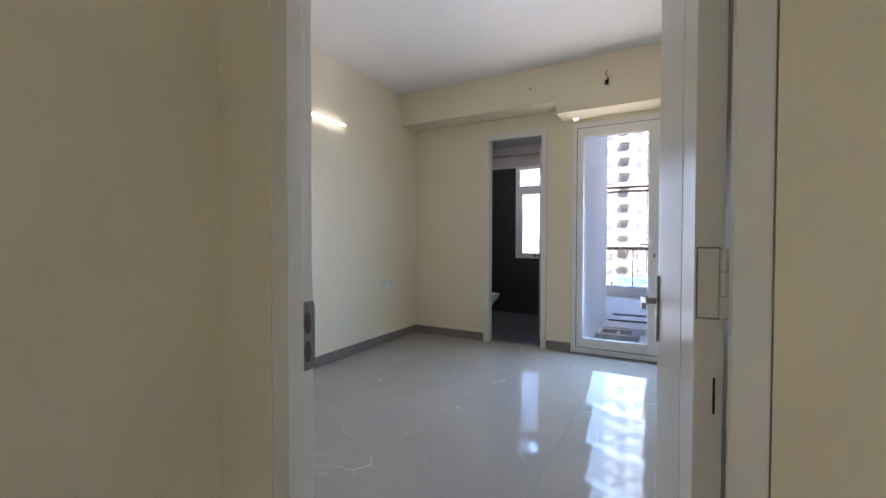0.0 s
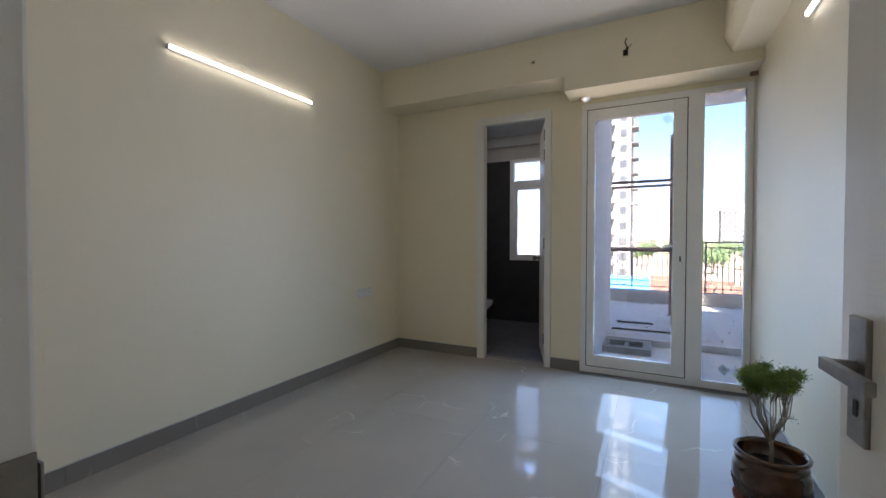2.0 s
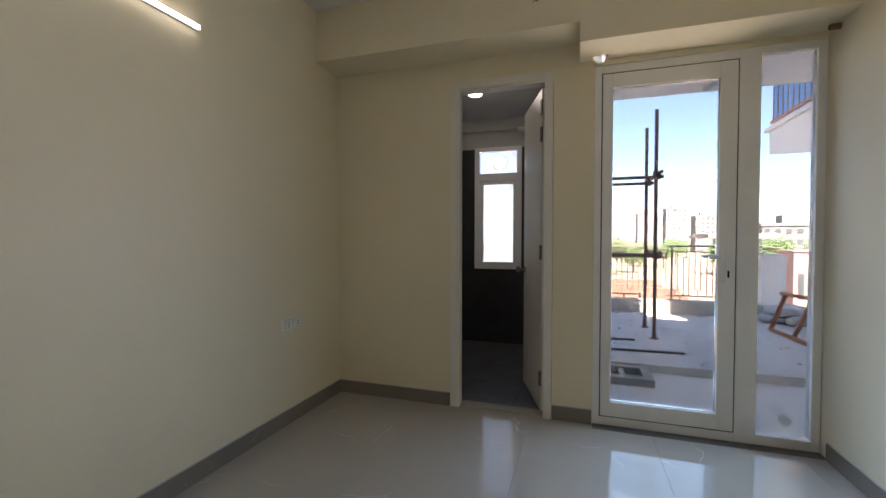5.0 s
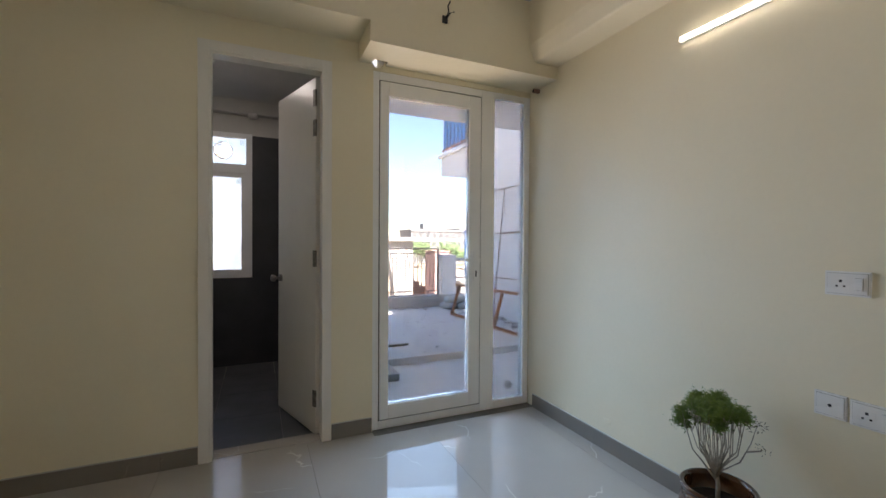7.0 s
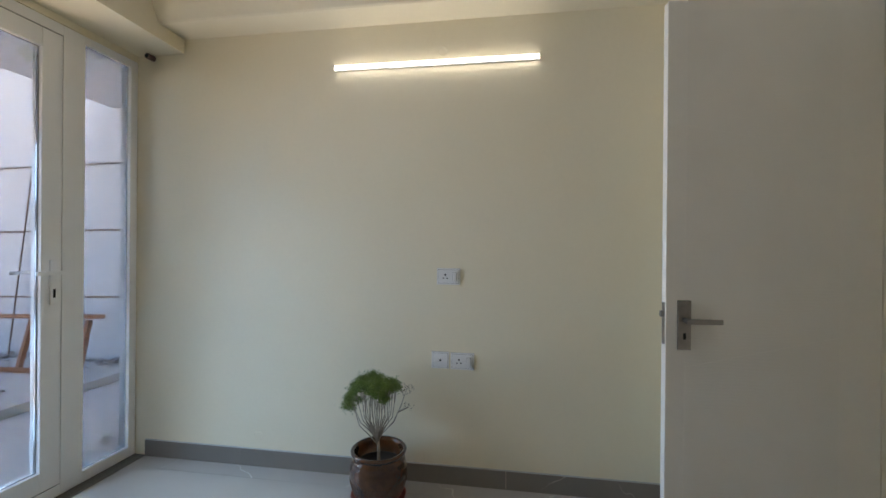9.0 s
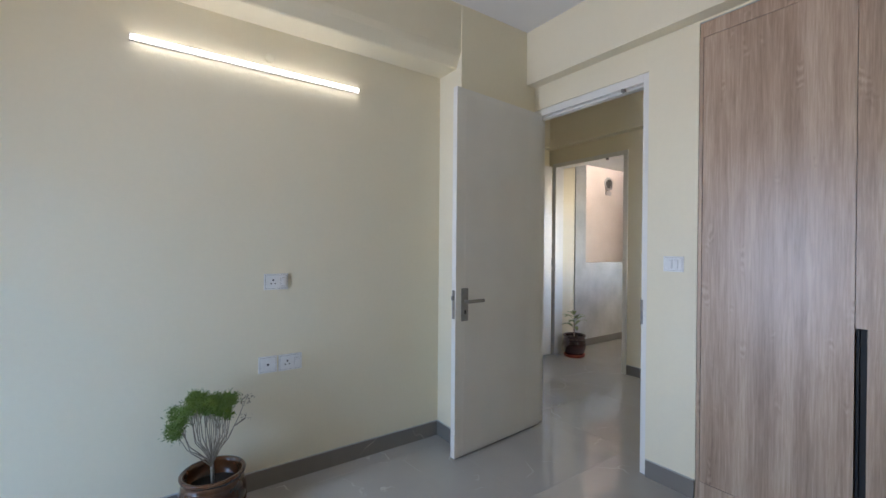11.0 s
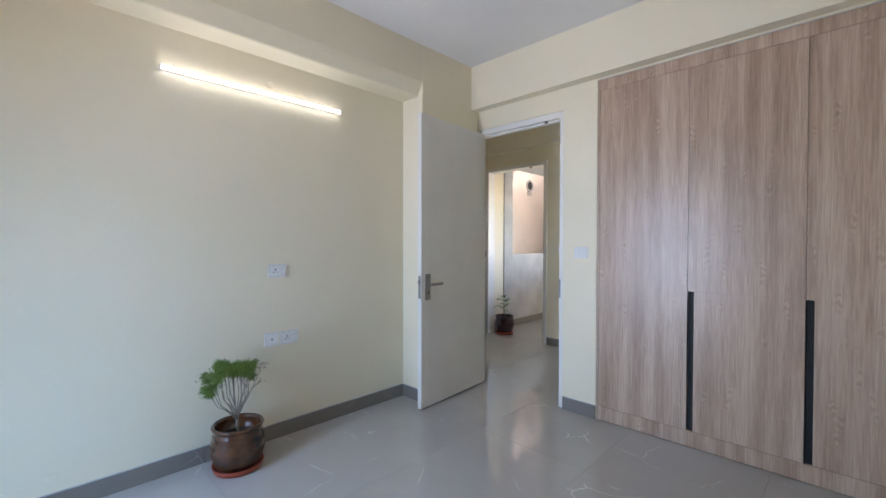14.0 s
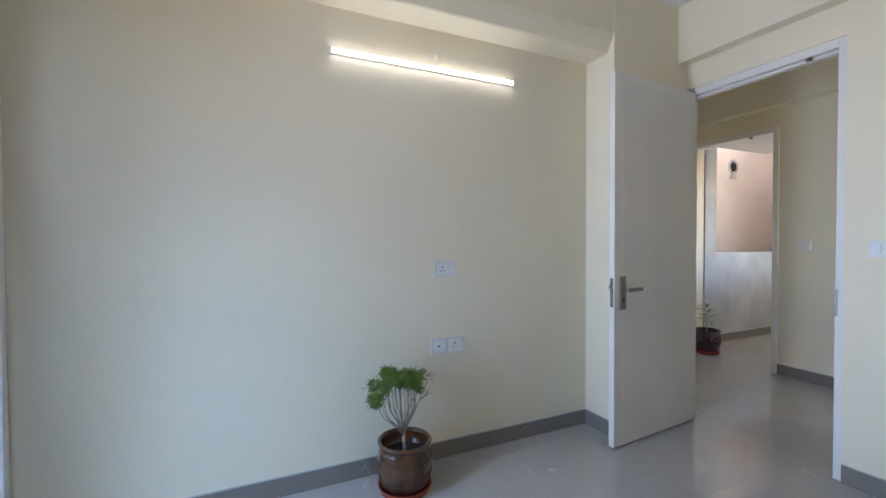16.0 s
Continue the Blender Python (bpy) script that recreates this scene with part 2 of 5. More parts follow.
FILM = thin_glass("thin_translucent_plastic", (0.84, 0.87, 0.84))
GLAZE = surf("brown_pot_glaze", (0.105, 0.038, 0.014), (0.046, 0.017, 0.007), 14, 0.10, 0.2, 0.2, 30, coat=0.6, fine=0.25)
GLAZE_RED = surf("dark_red_pot_glaze", (0.055, 0.008, 0.008), (0.028, 0.005, 0.006), 12, 0.08, 0.16, 0.1, 30, coat=0.7)
CLAY = surf("red_plastic_saucer", (0.34, 0.055, 0.022), (0.26, 0.04, 0.018), 18, 0.4, 0.55)
SOIL = surf("potting_soil", (0.03, 0.02, 0.013), (0.014, 0.01, 0.007), 30, 0.9, None, 1.0, 90, fine=0.4)
BARK = surf("pale_bark", (0.38, 0.32, 0.25), (0.25, 0.205, 0.155), 40, 0.75, 0.85, 0.4, 120)
LEAF = surf("feathery_leaf", (0.15, 0.235, 0.025), (0.085, 0.15, 0.015), 24, 0.5, 0.6, fine=0.3)
LEAF_DRY = surf("dry_leaf", (0.16, 0.12, 0.06), (0.10, 0.08, 0.04), 24, 0.7)
LEAF_BIG = surf("variegated_leaf", (0.11, 0.22, 0.045), (0.38, 0.40, 0.18), 30, 0.35, 0.45)
BATH_TILE = surf("charcoal_wall_tile", (0.035, 0.036, 0.04), (0.05, 0.051, 0.056), 5, 0.3, 0.4, 0.05, 60)
BATH_FLOOR = surf("slate_floor_tile", (0.11, 0.115, 0.122), (0.085, 0.089, 0.095), 5, 0.3, 0.42, 0.06, 60)
BATH_WALL = surf("bathroom_upper_wall_paint", (0.62, 0.60, 0.56), (0.57, 0.55, 0.51), 3, 0.7)
CERAMIC = surf("white_sanitary_ceramic", (0.80, 0.80, 0.78), None, 4, 0.08, 0.12)
EXT = surf("white_exterior_paint", (0.79, 0.80, 0.81), (0.74, 0.75, 0.76), 1.6, 0.8, 0.9, 0.4, 30, fine=0.05)
EXT_WARM = surf("peach_exterior_paint", (0.70, 0.62, 0.535), (0.65, 0.575, 0.49), 2.0, 0.8, 0.9, 0.3, 30, fine=0.04)
SCREED = surf("cement_screed", (0.72, 0.685, 0.635), (0.61, 0.58, 0.535), 3.0, 0.8, 0.9, 0.7, 40, fine=0.2)
SCREED_PALE = surf("pale_cement_finish", (0.80, 0.785, 0.76), (0.73, 0.715, 0.69), 2.2, 0.7, 0.85, 0.4, 40, fine=0.08)
CONCRETE = surf("weathered_concrete", (0.50, 0.475, 0.44), (0.36, 0.34, 0.315), 4.0, 0.85, 0.92, 0.7, 30, fine=0.15)
PARAPET = surf("damp_plaster", (0.53, 0.53, 0.51), (0.40, 0.40, 0.38), 2.6, 0.75, 0.85, 0.3, 30, fine=0.06)
RUST = surf("rusty_pipe", (0.22, 0.115, 0.085), (0.30, 0.19, 0.155), 9, 0.6, 0.75, 0.3, 70, metal=0.25, fine=0.2)
RED_OXIDE = surf("red_oxide_primer", (0.48, 0.19, 0.085), (0.40, 0.15, 0.065), 12, 0.55, 0.7)
RAIL = surf("dark_painted_railing", (0.17, 0.15, 0.145), (0.22, 0.16, 0.14), 20, 0.5, 0.6)
TIMBER = surf("weathered_timber", (0.13, 0.095, 0.065), (0.09, 0.065, 0.045), 14, 0.8, 0.9, 0.5, 60, stretch=(0.2, 1, 1))
SACK = surf("pale_cement_sack", (0.55, 0.55, 0.53), (0.42, 0.42, 0.41), 9, 0.8, 0.9, 0.5, 30)
BLUE = surf("blue_sheet", (0.08, 0.34, 0.78), (0.11, 0.40, 0.82), 3, 0.5, 0.6)
CLAD = surf("dull_pink_sheet", (0.40, 0.26, 0.25), (0.34, 0.22, 0.21), 3, 0.6)
EARTH = surf("dry_earth", (0.31, 0.245, 0.18), (0.25, 0.20, 0.15), 0.06, 0.95, None, 0.2, 2.0, fine=0.2)
SCRUB = surf("scrub_foliage", (0.12, 0.19, 0.08), (0.085, 0.14, 0.06), 1.0, 0.9, None, fine=0.3)
BRICKS = surf("stacked_red_brick", (0.27, 0.15, 0.11), (0.21, 0.12, 0.09), 2.0, 0.9, None, 0.4, 12, fine=0.25)
FAR_WHITE = surf("far_white_facade", (0.30, 0.295, 0.29), (0.25, 0.245, 0.24), 0.3, 0.85)
FAR_GREY = surf("far_grey_facade", (0.22, 0.22, 0.225), (0.18, 0.18, 0.19), 0.3, 0.85)
FAR_GLASS = surf("far_window_glass", (0.09, 0.10, 0.11), None, 0.5, 0.2)


# ---- mesh helpers ----
def box(bm, x0, x1, y0, y1, z0, z1, bev=0.0):
    x0, x1 = min(x0, x1), max(x0, x1)
    y0, y1 = min(y0, y1), max(y0, y1)
    z0, z1 = min(z0, z1), max(z0, z1)
    if bev:
        sub = bmesh.new()
        box(sub, x0, x1, y0, y1, z0, z1)
        bmesh.ops.bevel(sub, geom=list(sub.edges), offset=bev, segments=2, profile=0.7, affect="EDGES")
        me = bpy.data.meshes.new("tmp")
        sub.to_mesh(me)
        sub.free()
        bm.from_mesh(me)
        bpy.data.meshes.remove(me)
        return bm
    v = [bm.verts.new((x, y, z)) for z in (z0, z1) for y in (y0, y1) for x in (x0, x1)]
    for f in ((0, 2, 3, 1), (4, 5, 7, 6), (0, 1, 5, 4), (1, 3, 7, 5), (3, 2, 6, 7), (2, 0, 4, 6)):
        bm.faces.new([v[i] for i in f])
    return bm


def boxes(*specs, bev=0.0):
    bm = bmesh.new()
    for sp in specs:
        box(bm, *sp, bev=bev)
    return bm


def tube(bm, pts, radii, segs=8):
    """A round bar through the points, with one radius or one for each."""
    pts = [Vector(p) for p in pts]
    if not hasattr(radii, "__len__"):
        radii = [radii] * len(pts)
    rings = []
    for i, p in enumerate(pts):
        d = (pts[min(i + 1, len(pts) - 1)] - pts[max(i - 1, 0)]).normalized()
        a = d.orthogonal().normalized() if abs(d.z) < 0.9 else Vector((1, 0, 0))
        a = (a - d * a.dot(d)).normalized()
        c = d.cross(a)
        rings.append([bm.verts.new(p + radii[i] * (math.cos(k * 2 * math.pi / segs) * a + math.sin(k * 2 * math.pi / segs) * c)) for k in range(segs)])
    for r0, r1 in zip(rings, rings[1:]):
        for k in range(segs):
            bm.faces.new((r0[k], r0[(k + 1) % segs], r1[(k + 1) % segs], r1[k]))
    bm.faces.new(list(reversed(rings[0])))
    bm.faces.new(rings[-1])
    return bm


def lathe(profile, segs=40, squash=1.0):
    """A turned shape; a profile that ends where it began makes a ring."""
    bm = bmesh.new()
    closed = profile[0] == profile[-1]
    if closed:
        profile = profile[:-1]
    rings = []
    for r, z in profile:
        rings.append([bm.verts.new((r * math.cos(k * 2 * math.pi / segs), squash * r * math.sin(k * 2 * math.pi / segs), z)) for k in range(segs)])
    for r0, r1 in zip(rings, rings[1:]):
        for k in range(segs):
            bm.faces.new((r0[k], r0[(k + 1) % segs], r1[(k + 1) % segs], r1[k]))
    if closed:
        for k in range(segs):
            bm.faces.new((rings[-1][k], rings[-1][(k + 1) % segs], rings[0][(k + 1) % segs], rings[0][k]))
    else:
        bm.faces.new(list(reversed(rings[0])))
        bm.faces.new(rings[-1])
    return bm


def mesh_object(name, bm, material, smooth=False):
    bmesh.ops.recalc_face_normals(bm, faces=list(bm.faces))
    me = bpy.data.meshes.new(name)
    bm.to_mesh(me)
    bm.free()
    me.materials.append(material)
    if smooth:
        me.shade_smooth()
    return new(name, me)


def part(name, bm, material, parent, label="", smooth=False):
    """One mesh object under a thing or a part, in the parent's own coordinates."""
    ob = mesh_object(name, bm, material, smooth)
    ob.parent = parent
    if label:
        ob["label"] = label
    return ob


def thing(name, m, label, category, group=""):
    ob = new(name)
    ob.empty_display_size = 0.1
    ob.matrix_basis = m
    return tagged(ob, label, category, group)


def structure(name, bm, material, label, category="", smooth=False):
    return tagged(mesh_object(name, bm, material, smooth), label, category or name.split("_")[0], kind="structure")


# ---- the plan ----
XL, XR = -2.515, 0.815          # side walls of the bedroom
YD, YF = 0.255, 4.125           # door wall and outer wall, inner faces
YC = 0.15                       # corridor face of the door wall
ZC = 3.04                       # ceiling
BX0, BX1 = -1.47, -0.826        # bathroom doorway, clear
BH = 2.432
DX0, DX1, DH = -0.315, 0.549, 2.405   # bedroom doorway, clear
GX0, GX1, GH = -0.488, XR, 2.492     # glazed screen
BATH_Y = 6.27
BATH_X0, BATH_X1 = -2.45, -0.60
CY = -1.56                      # far wall of the corridor
PX0, PX1 = 0.905, 1.84          # second doorway, clear

# ---- bedroom shell ----
TF = 0.20
far_wall = bmesh.new()
for sp in ((XL - 0.2, BX0 - 0.06, YF, YF + TF, -0.1, ZC), (BX1 + 0.062, GX0, YF, YF + TF, -0.1, 2.505), (BX1 + 0.062, GX0 - 0.012, YF, YF + TF, 2.505, 2.6),
           (BX0 - 0.06, BX1 + 0.062, YF, YF + TF, BH + 0.06, 2.6), (BX0 - 0.06, GX0 - 0.012, YF, YF + TF, 2.6, ZC), (GX0 + 0.075, XR + 0.2, YF, YF + TF, 2.6, ZC), (GX0 - 0.012, GX0 + 0.075, YF, YF + 0.03, 2.6, ZC), (GX0 - 0.012, GX0 + 0.075, YF + 0.03, YF + TF, 2.80, ZC), (GX0 + 0.075, XR + 0.2, YF, YF + TF, GH, 2.6), (XR, XR + 0.2, YF, YF + 0.09, -0.1, GH), (XR + 0.13, XR + 0.2, YF + 0.09, YF + TF, -0.1, GH),
           (GX0 - 0.012, GX0 + 0.075, YF, YF + TF, GH, 2.505)):
    box(far_wall, *sp)
structure("wall_north", far_wall, CREAM, "cream painted wall with bathroom doorway and glazed balcony screen", "wall")
structure("wall_west", boxes((XL - 0.2, XL, -0.4, YF, -0.1, ZC)), CREAM, "plain cream painted bedroom wall", "wall")
structure("wall_east", boxes((XR, XR + 0.2, YC, YF, -0.1, ZC), (0.56, XR, YD, 0.984, -0.1, ZC)), CREAM,
          "cream painted wall with a shallow corner pier", "wall")
structure("wall_south", boxes((-0.637, DX0 - 0.04, YC, YD, -0.1, ZC), (DX1 + 0.035, XR, YC, YD, -0.1, ZC), (DX0 - 0.04, DX1 + 0.035, YC, YD, DH + 0.05, ZC),
                              (XL, -0.637, YC, YD, 2.62, ZC), (-0.637, -0.55, -0.40, YC, -0.1, ZC), (XL, -0.637, -0.40, -0.34, -0.1, ZC), (XL, -0.637, -0.34, YC, 2.66, ZC)), CREAM,
          "cream painted wall holding the bedroom door and wardrobe recess", "wall")
structure("ceiling", boxes((XL - 0.2, XR + 0.2, -0.40, YF + TF, ZC, ZC + 0.15)), CEIL, "flat white painted ceiling")
structure("beam_north", boxes((XL, -0.59, 3.805, YF, 2.655, ZC), (-0.59, -0.505, 3.805, YF, 2.53, ZC), (-0.505, -0.408, 3.805, 4.05, 2.53, ZC), (-0.505, -0.408, 4.05, YF, 2.60, ZC),
                              (-0.408, XR, 3.805, YF, 2.53, ZC)), CREAM, "cream painted stepped ceiling beam above doors", "beam")
eb = bmesh.new()
ends = [[eb.verts.new((x, y, z)) for x, z in ((XR, 2.618), (0.628, 2.618), (0.617, 2.624), (0.580, 2.69), (0.566, 2.73), (0.563, ZC), (XR, ZC))] for y in (0.984, 3.805)]
for k in range(7):
    eb.faces.new((ends[0][k], ends[0][(k + 1) % 7], ends[1][(k + 1) % 7], ends[1][k]))
eb.faces.new(ends[0])
eb.faces.new(ends[1][::-1])
structure("beam_east", eb, CREAM, "cream painted ceiling beam with a worn sloping edge above the lamp", "beam")
structure("beam_south", boxes((XL, 0.56, YD, 0.35, 2.632, ZC), bev=0.004), CREAM, "cream painted ceiling beam above door and wardrobe", "beam")

# subfloor under all rooms
structure("floor", boxes((XL - 0.2, 2.3, -4.4, YF + 0.02, -0.12, -0.012)), GROUT, "grey polished vitrified tile floor")
floor = bpy.data.objects["floor"]

# ---- doorway frames ----
bath_frame = tagged(new("door_frame"), "cream-white painted timber bathroom door frame", "door frame", kind="structure")
bath_frame.name = "door_frame_1"
part("jamb", boxes((BX0 - 0.058, BX0, YF - 0.014, YF + 0.12, 0, BH + 0.06), bev=0.004), ENAMEL, bath_frame)
part("jamb", boxes((BX1, BX1 + 0.06, YF - 0.014, YF + 0.12, 0, BH + 0.06), bev=0.004), ENAMEL, bath_frame)
part("head", boxes((BX0, BX1, YF - 0.014, YF + 0.12, BH, BH + 0.06), bev=0.004), ENAMEL, bath_frame)
part("stop", boxes((BX0, BX0 + 0.012, YF - 0.006, YF + 0.07, 0, BH), (BX0 + 0.012, BX1, YF - 0.006, YF + 0.07, BH - 0.012, BH)), ENAMEL, bath_frame)

main_frame = tagged(new("door_frame_2"), "white enamelled timber bedroom door frame", "door frame", kind="structure")
JY = YD - 0.012
part("jamb", boxes((DX0 - 0.042, DX0, 0.20, JY, 0, DH + 0.055), (DX0 - 0.042, DX0 + 0.015, YC + 0.004, 0.20, 0, DH + 0.055), bev=0.003), ENAMEL, main_frame)
part("jamb", boxes((DX1, DX1 + 0.034, 0.20, JY, 0, DH + 0.055), (DX1 - 0.008, DX1 + 0.034, YC + 0.004, 0.20, 0, DH + 0.055), bev=0.003), ENAMEL, main_frame)
part("head", boxes((DX0, DX1, 0.20, JY, DH, DH + 0.055), (DX0 + 0.015, DX1 - 0.008, YC + 0.004, 0.20, DH - 0.014, DH + 0.055), bev=0.003), ENAMEL, main_frame)
strike = part("strike_plate", boxes((DX0 + 0.001, DX0 + 0.004, 0.204, 0.242, 0.905, 1.075), (DX0 - 0.012, DX0 + 0.004, JY + 0.0005, JY + 0.003, 0.915, 1.065), bev=0.001), STEEL, main_frame, "scratched steel strike plate")
for zc, zs in ((0.952, 2.5), (1.022, 2.6)):
    sh = tube(bmesh.new(), [(DX0 + 0.0042, 0.222, 0.0), (DX0 + 0.0055, 0.222, 0.0)], 0.0105, 20)
    for v in sh.verts:
        v.co.z = zc + v.co.z * zs
    part("strike_hole", sh, TIMBER, strike, "dark mortice hole")
part("screw", tube(bmesh.new(), [(DX0 + 0.004, 0.222, 1.062), (DX0 + 0.006, 0.222, 1.062)], 0.005), STEEL, strike)
part("screw", tube(bmesh.new(), [(DX0 + 0.004, 0.222, 0.915), (DX0 + 0.006, 0.222, 0.915)], 0.005), STEEL, strike)
part("catch", boxes((-0.19, -0.165, JY - 0.02, JY + 0.004, DH - 0.02, DH - 0.001), bev=0.002), DULL, main_frame, "small door catch under the head")

frame_3 = tagged(new("door_frame_3"), "cream-white painted door frame across the corridor", "door frame", kind="structure")
part("jamb", boxes((PX0 - 0.05, PX0, CY - 0.14, CY + 0.014, 0, 2.47), bev=0.004), ENAMEL, frame_3)
part("jamb", boxes((PX1, PX1 + 0.05, CY - 0.14, CY + 0.014, 0, 2.47), bev=0.004), ENAMEL, frame_3)
part("head", boxes((PX0, PX1, CY - 0.14, CY + 0.014, 2.42, 2.47), bev=0.004), ENAMEL, frame_3)
part("catch", boxes((1.10, 1.125, CY - 0.01, CY + 0.012, 2.40, 2.418), bev=0.002), DULL, frame_3)

# ---- corridor and the space beyond it ----
structure("wall_corridor", boxes((-3.2, PX0 - 0.05, CY - 0.14, CY, -0.1, 2.66), (PX1 + 0.05, 2.1, CY - 0.14, CY, -0.1, 2.66), (PX0 - 0.05, PX1 + 0.05, CY - 0.14, CY, 2.47, 2.66),
                                 (-3.2, 2.1, CY - 0.14, CY + 0.11, 2.66, ZC)), CREAM, "cream corridor wall with a beam over an open doorway", "wall")
structure("wall_corridor_end", boxes((1.96, 2.16, CY, YC, -0.1, ZC), (XR, 2.16, YC, YC + 0.2, -0.1, ZC), (1.86, 1.96, CY + 0.11, YC, 2.66, ZC)), CREAM, "cream corridor end wall", "wall")
structure("wall_corridor_back", boxes((-3.3, -3.2, -1.7, -0.34, -0.1, 0.9), (-3.3, -3.2, -1.7, -0.34, 2.4, ZC), (-3.3, -3.2, -1.7, -1.5, 0.9, 2.4), (-3.3, -3.2, -0.5, -0.34, 0.9, 2.4), (-3.2, XL, -0.40, -0.34, -0.1, ZC)), CREAM, "cream wall closing the corridor", "wall")
structure("ceiling_corridor", boxes((-3.3, 2.16, CY - 0.14, -0.40, ZC + 0.001, ZC + 0.15), (XR + 0.2, 2.16, -0.40, YC + 0.2, ZC + 0.001, ZC + 0.15)), CEIL, "white painted corridor ceiling", "ceiling")
structure("wall_lobby", boxes((0.2, 0.35, -4.3, -3.75, -0.1, 2.75), (0.2, 0.35, -2.45, CY - 0.14, -0.1, 2.75), (0.2, 0.35, -3.75, -2.45, -0.1, 0.95), (0.2, 0.35, -3.75, -2.45, 2.25, 2.75), (0.2, 2.08, -4.45, -4.3, -0.1, 2.75)), CREAM, "plain cream lobby wall", "wall")
structure("wall_lobby_side", boxes((1.935, 2.08, -2.06, CY - 0.14, -0.1, 2.75)), CREAM, "cream lobby wall beside the doorway", "wall")
structure("wall_lobby_pier", boxes((1.92, 2.08, -2.29, -2.06, -0.1, 2.75), bev=0.004), PARAPET, "pale grey plastered pier beside the half wall", "wall")
structure("wall_parapet", boxes((1.93, 2.08, -4.3, -2.29, -0.1, 1.175), bev=0.006), PARAPET, "grey damp-stained plaster half wall", "wall")
structure("ceiling_lobby", boxes((0.2, 2.5, -4.45, CY - 0.14, 2.75, 2.9)), CEIL, "white painted lobby ceiling", "ceiling")
# First box is the peach wall; the rest are unseen, added to block light.
structure("wall_shaft", boxes((3.02, 3.2, -6.0, -0.5, -3, 6.3), (2.16, 3.02, -6.0, -5.8, -3, 6.3), (2.16, 3.02, -0.6, -0.5, -3, 6.3), (2.0, 2.16, -6.0, -0.5, -3, -0.1), (2.0, 3.2, -6.0, -0.5, -3.1, -3), (2.16, 2.3, -5.8, -0.6, 2.9, 3.24), (2.0, 2.16, -6.0, -4.45, -0.1, 3.24)), EXT_WARM, "pale peach exterior wall across the shaft, with unseen light-blocking walls added", "wall")
vent = thing("wall_vent", pose(3.018, -4.5, 2.63, 0, 0, 0), "round black vent hole with broken plaster rim in peach wall", "vent")
vb = bmesh.new()
tube(vb, [(0.0, 0, 0), (-0.006, 0, 0)], 0.085, 20)
part("opening", vb, DARK, vent)
vr = bmesh.new()
for k in range(22):
    a = k * 2 * math.pi / 22
    r = 0.10 + 0.02 * random.random()
    box(vr, -0.012, 0.0, r * math.cos(a) - 0.018, r * math.cos(a) + 0.018, r * math.sin(a) - 0.018, r * math.sin(a) + 0.018)
part("rim", vr, CONCRETE, vent, "chipped plaster rim")
part("drip_stain", boxes((-0.004, 0.0, -0.09, 0.10, -0.22, -0.14)), CONCRETE, vent)

# Unseen window added to hold the lobby fill lamp.
w4 = tagged(new("window_4"), "unseen white window frame added round the lobby fill lamp", "window", kind="structure")
part("window_frame", boxes((0.26, 0.31, -3.75, -3.70, 0.95, 2.25), (0.26, 0.31, -2.50, -2.45, 0.95, 2.25), (0.26, 0.31, -3.70, -2.50, 0.95, 1.0), (0.26, 0.31, -3.70, -2.50, 2.20, 2.25), bev=0.003), UPVC, w4)
# Unseen window added to hold the corridor fill lamp.
w3 = tagged(new("window_3"), "unseen white window frame added round the corridor fill lamp", "window", kind="structure")
part("window_frame", boxes((-3.29, -3.21, -1.5, -1.45, 0.9, 2.4), (-3.29, -3.21, -0.55, -0.5, 0.9, 2.4), (-3.29, -3.21, -1.45, -0.55, 2.35, 2.4), (-3.29, -3.21, -1.45, -0.55, 0.9, 0.95)), UPVC, w3)

# ---- bathroom ----
WX0, WX1, WZ0, WZ1 = -1.865, -1.266, 0.924, 2.466
structure("wall_bathroom", boxes((BATH_X0 - 0.15, WX0, BATH_Y, BATH_Y + 0.15, -0.1, 2.452), (WX1, BATH_X1, BATH_Y, BATH_Y + 0.15, -0.1, 2.452), (WX0, WX1, BATH_Y, BATH_Y + 0.15, -0.1, WZ0),
                                 (BATH_X0 - 0.15, BATH_X0, YF + TF, BATH_Y, -0.1, 2.452)), BATH_TILE, "charcoal tiled bathroom wall", "wall")
structure("wall_bathroom_upper", boxes((BATH_X0 - 0.15, BATH_X1, BATH_Y, BATH_Y + 0.15, WZ1, 2.95), (BATH_X0 - 0.15, WX0, BATH_Y, BATH_Y + 0.15, 2.452, WZ1), (WX1, BATH_X1, BATH_Y, BATH_Y + 0.15, 2.452, WZ1),
                                       (BATH_X0 - 0.15, BATH_X0, YF + TF, BATH_Y, 2.452, 2.95), (BATH_X0, BATH_X1, BATH_Y - 0.10, BATH_Y, 2.66, 2.80)), BATH_WALL, "pale painted band above the bathroom tiling", "wall")
structure("wall_bathroom_side", boxes((BATH_X1, -0.52, YF + TF, 6.35, -0.3, 2.95), (-0.52, -0.42, YF + TF, 6.35, -0.3, 2.46), (-0.52, -0.42, YF + TF + 0.35, 6.35, 2.46, 2.95)), EXT, "white painted outer wall beside the terrace", "wall")
structure("ceiling_bathroom", boxes((BATH_X0, BATH_X1, YF + TF, BATH_Y, 2.80, 2.95)), BATH_WALL, "grey-white bathroom ceiling", "ceiling")
bfloor = structure("floor_bathroom", boxes((BATH_X0, BATH_X1, YF + 0.02, BATH_Y, -0.2, -0.035)), GROUT, "dark slate tiled bathroom floor", "floor")
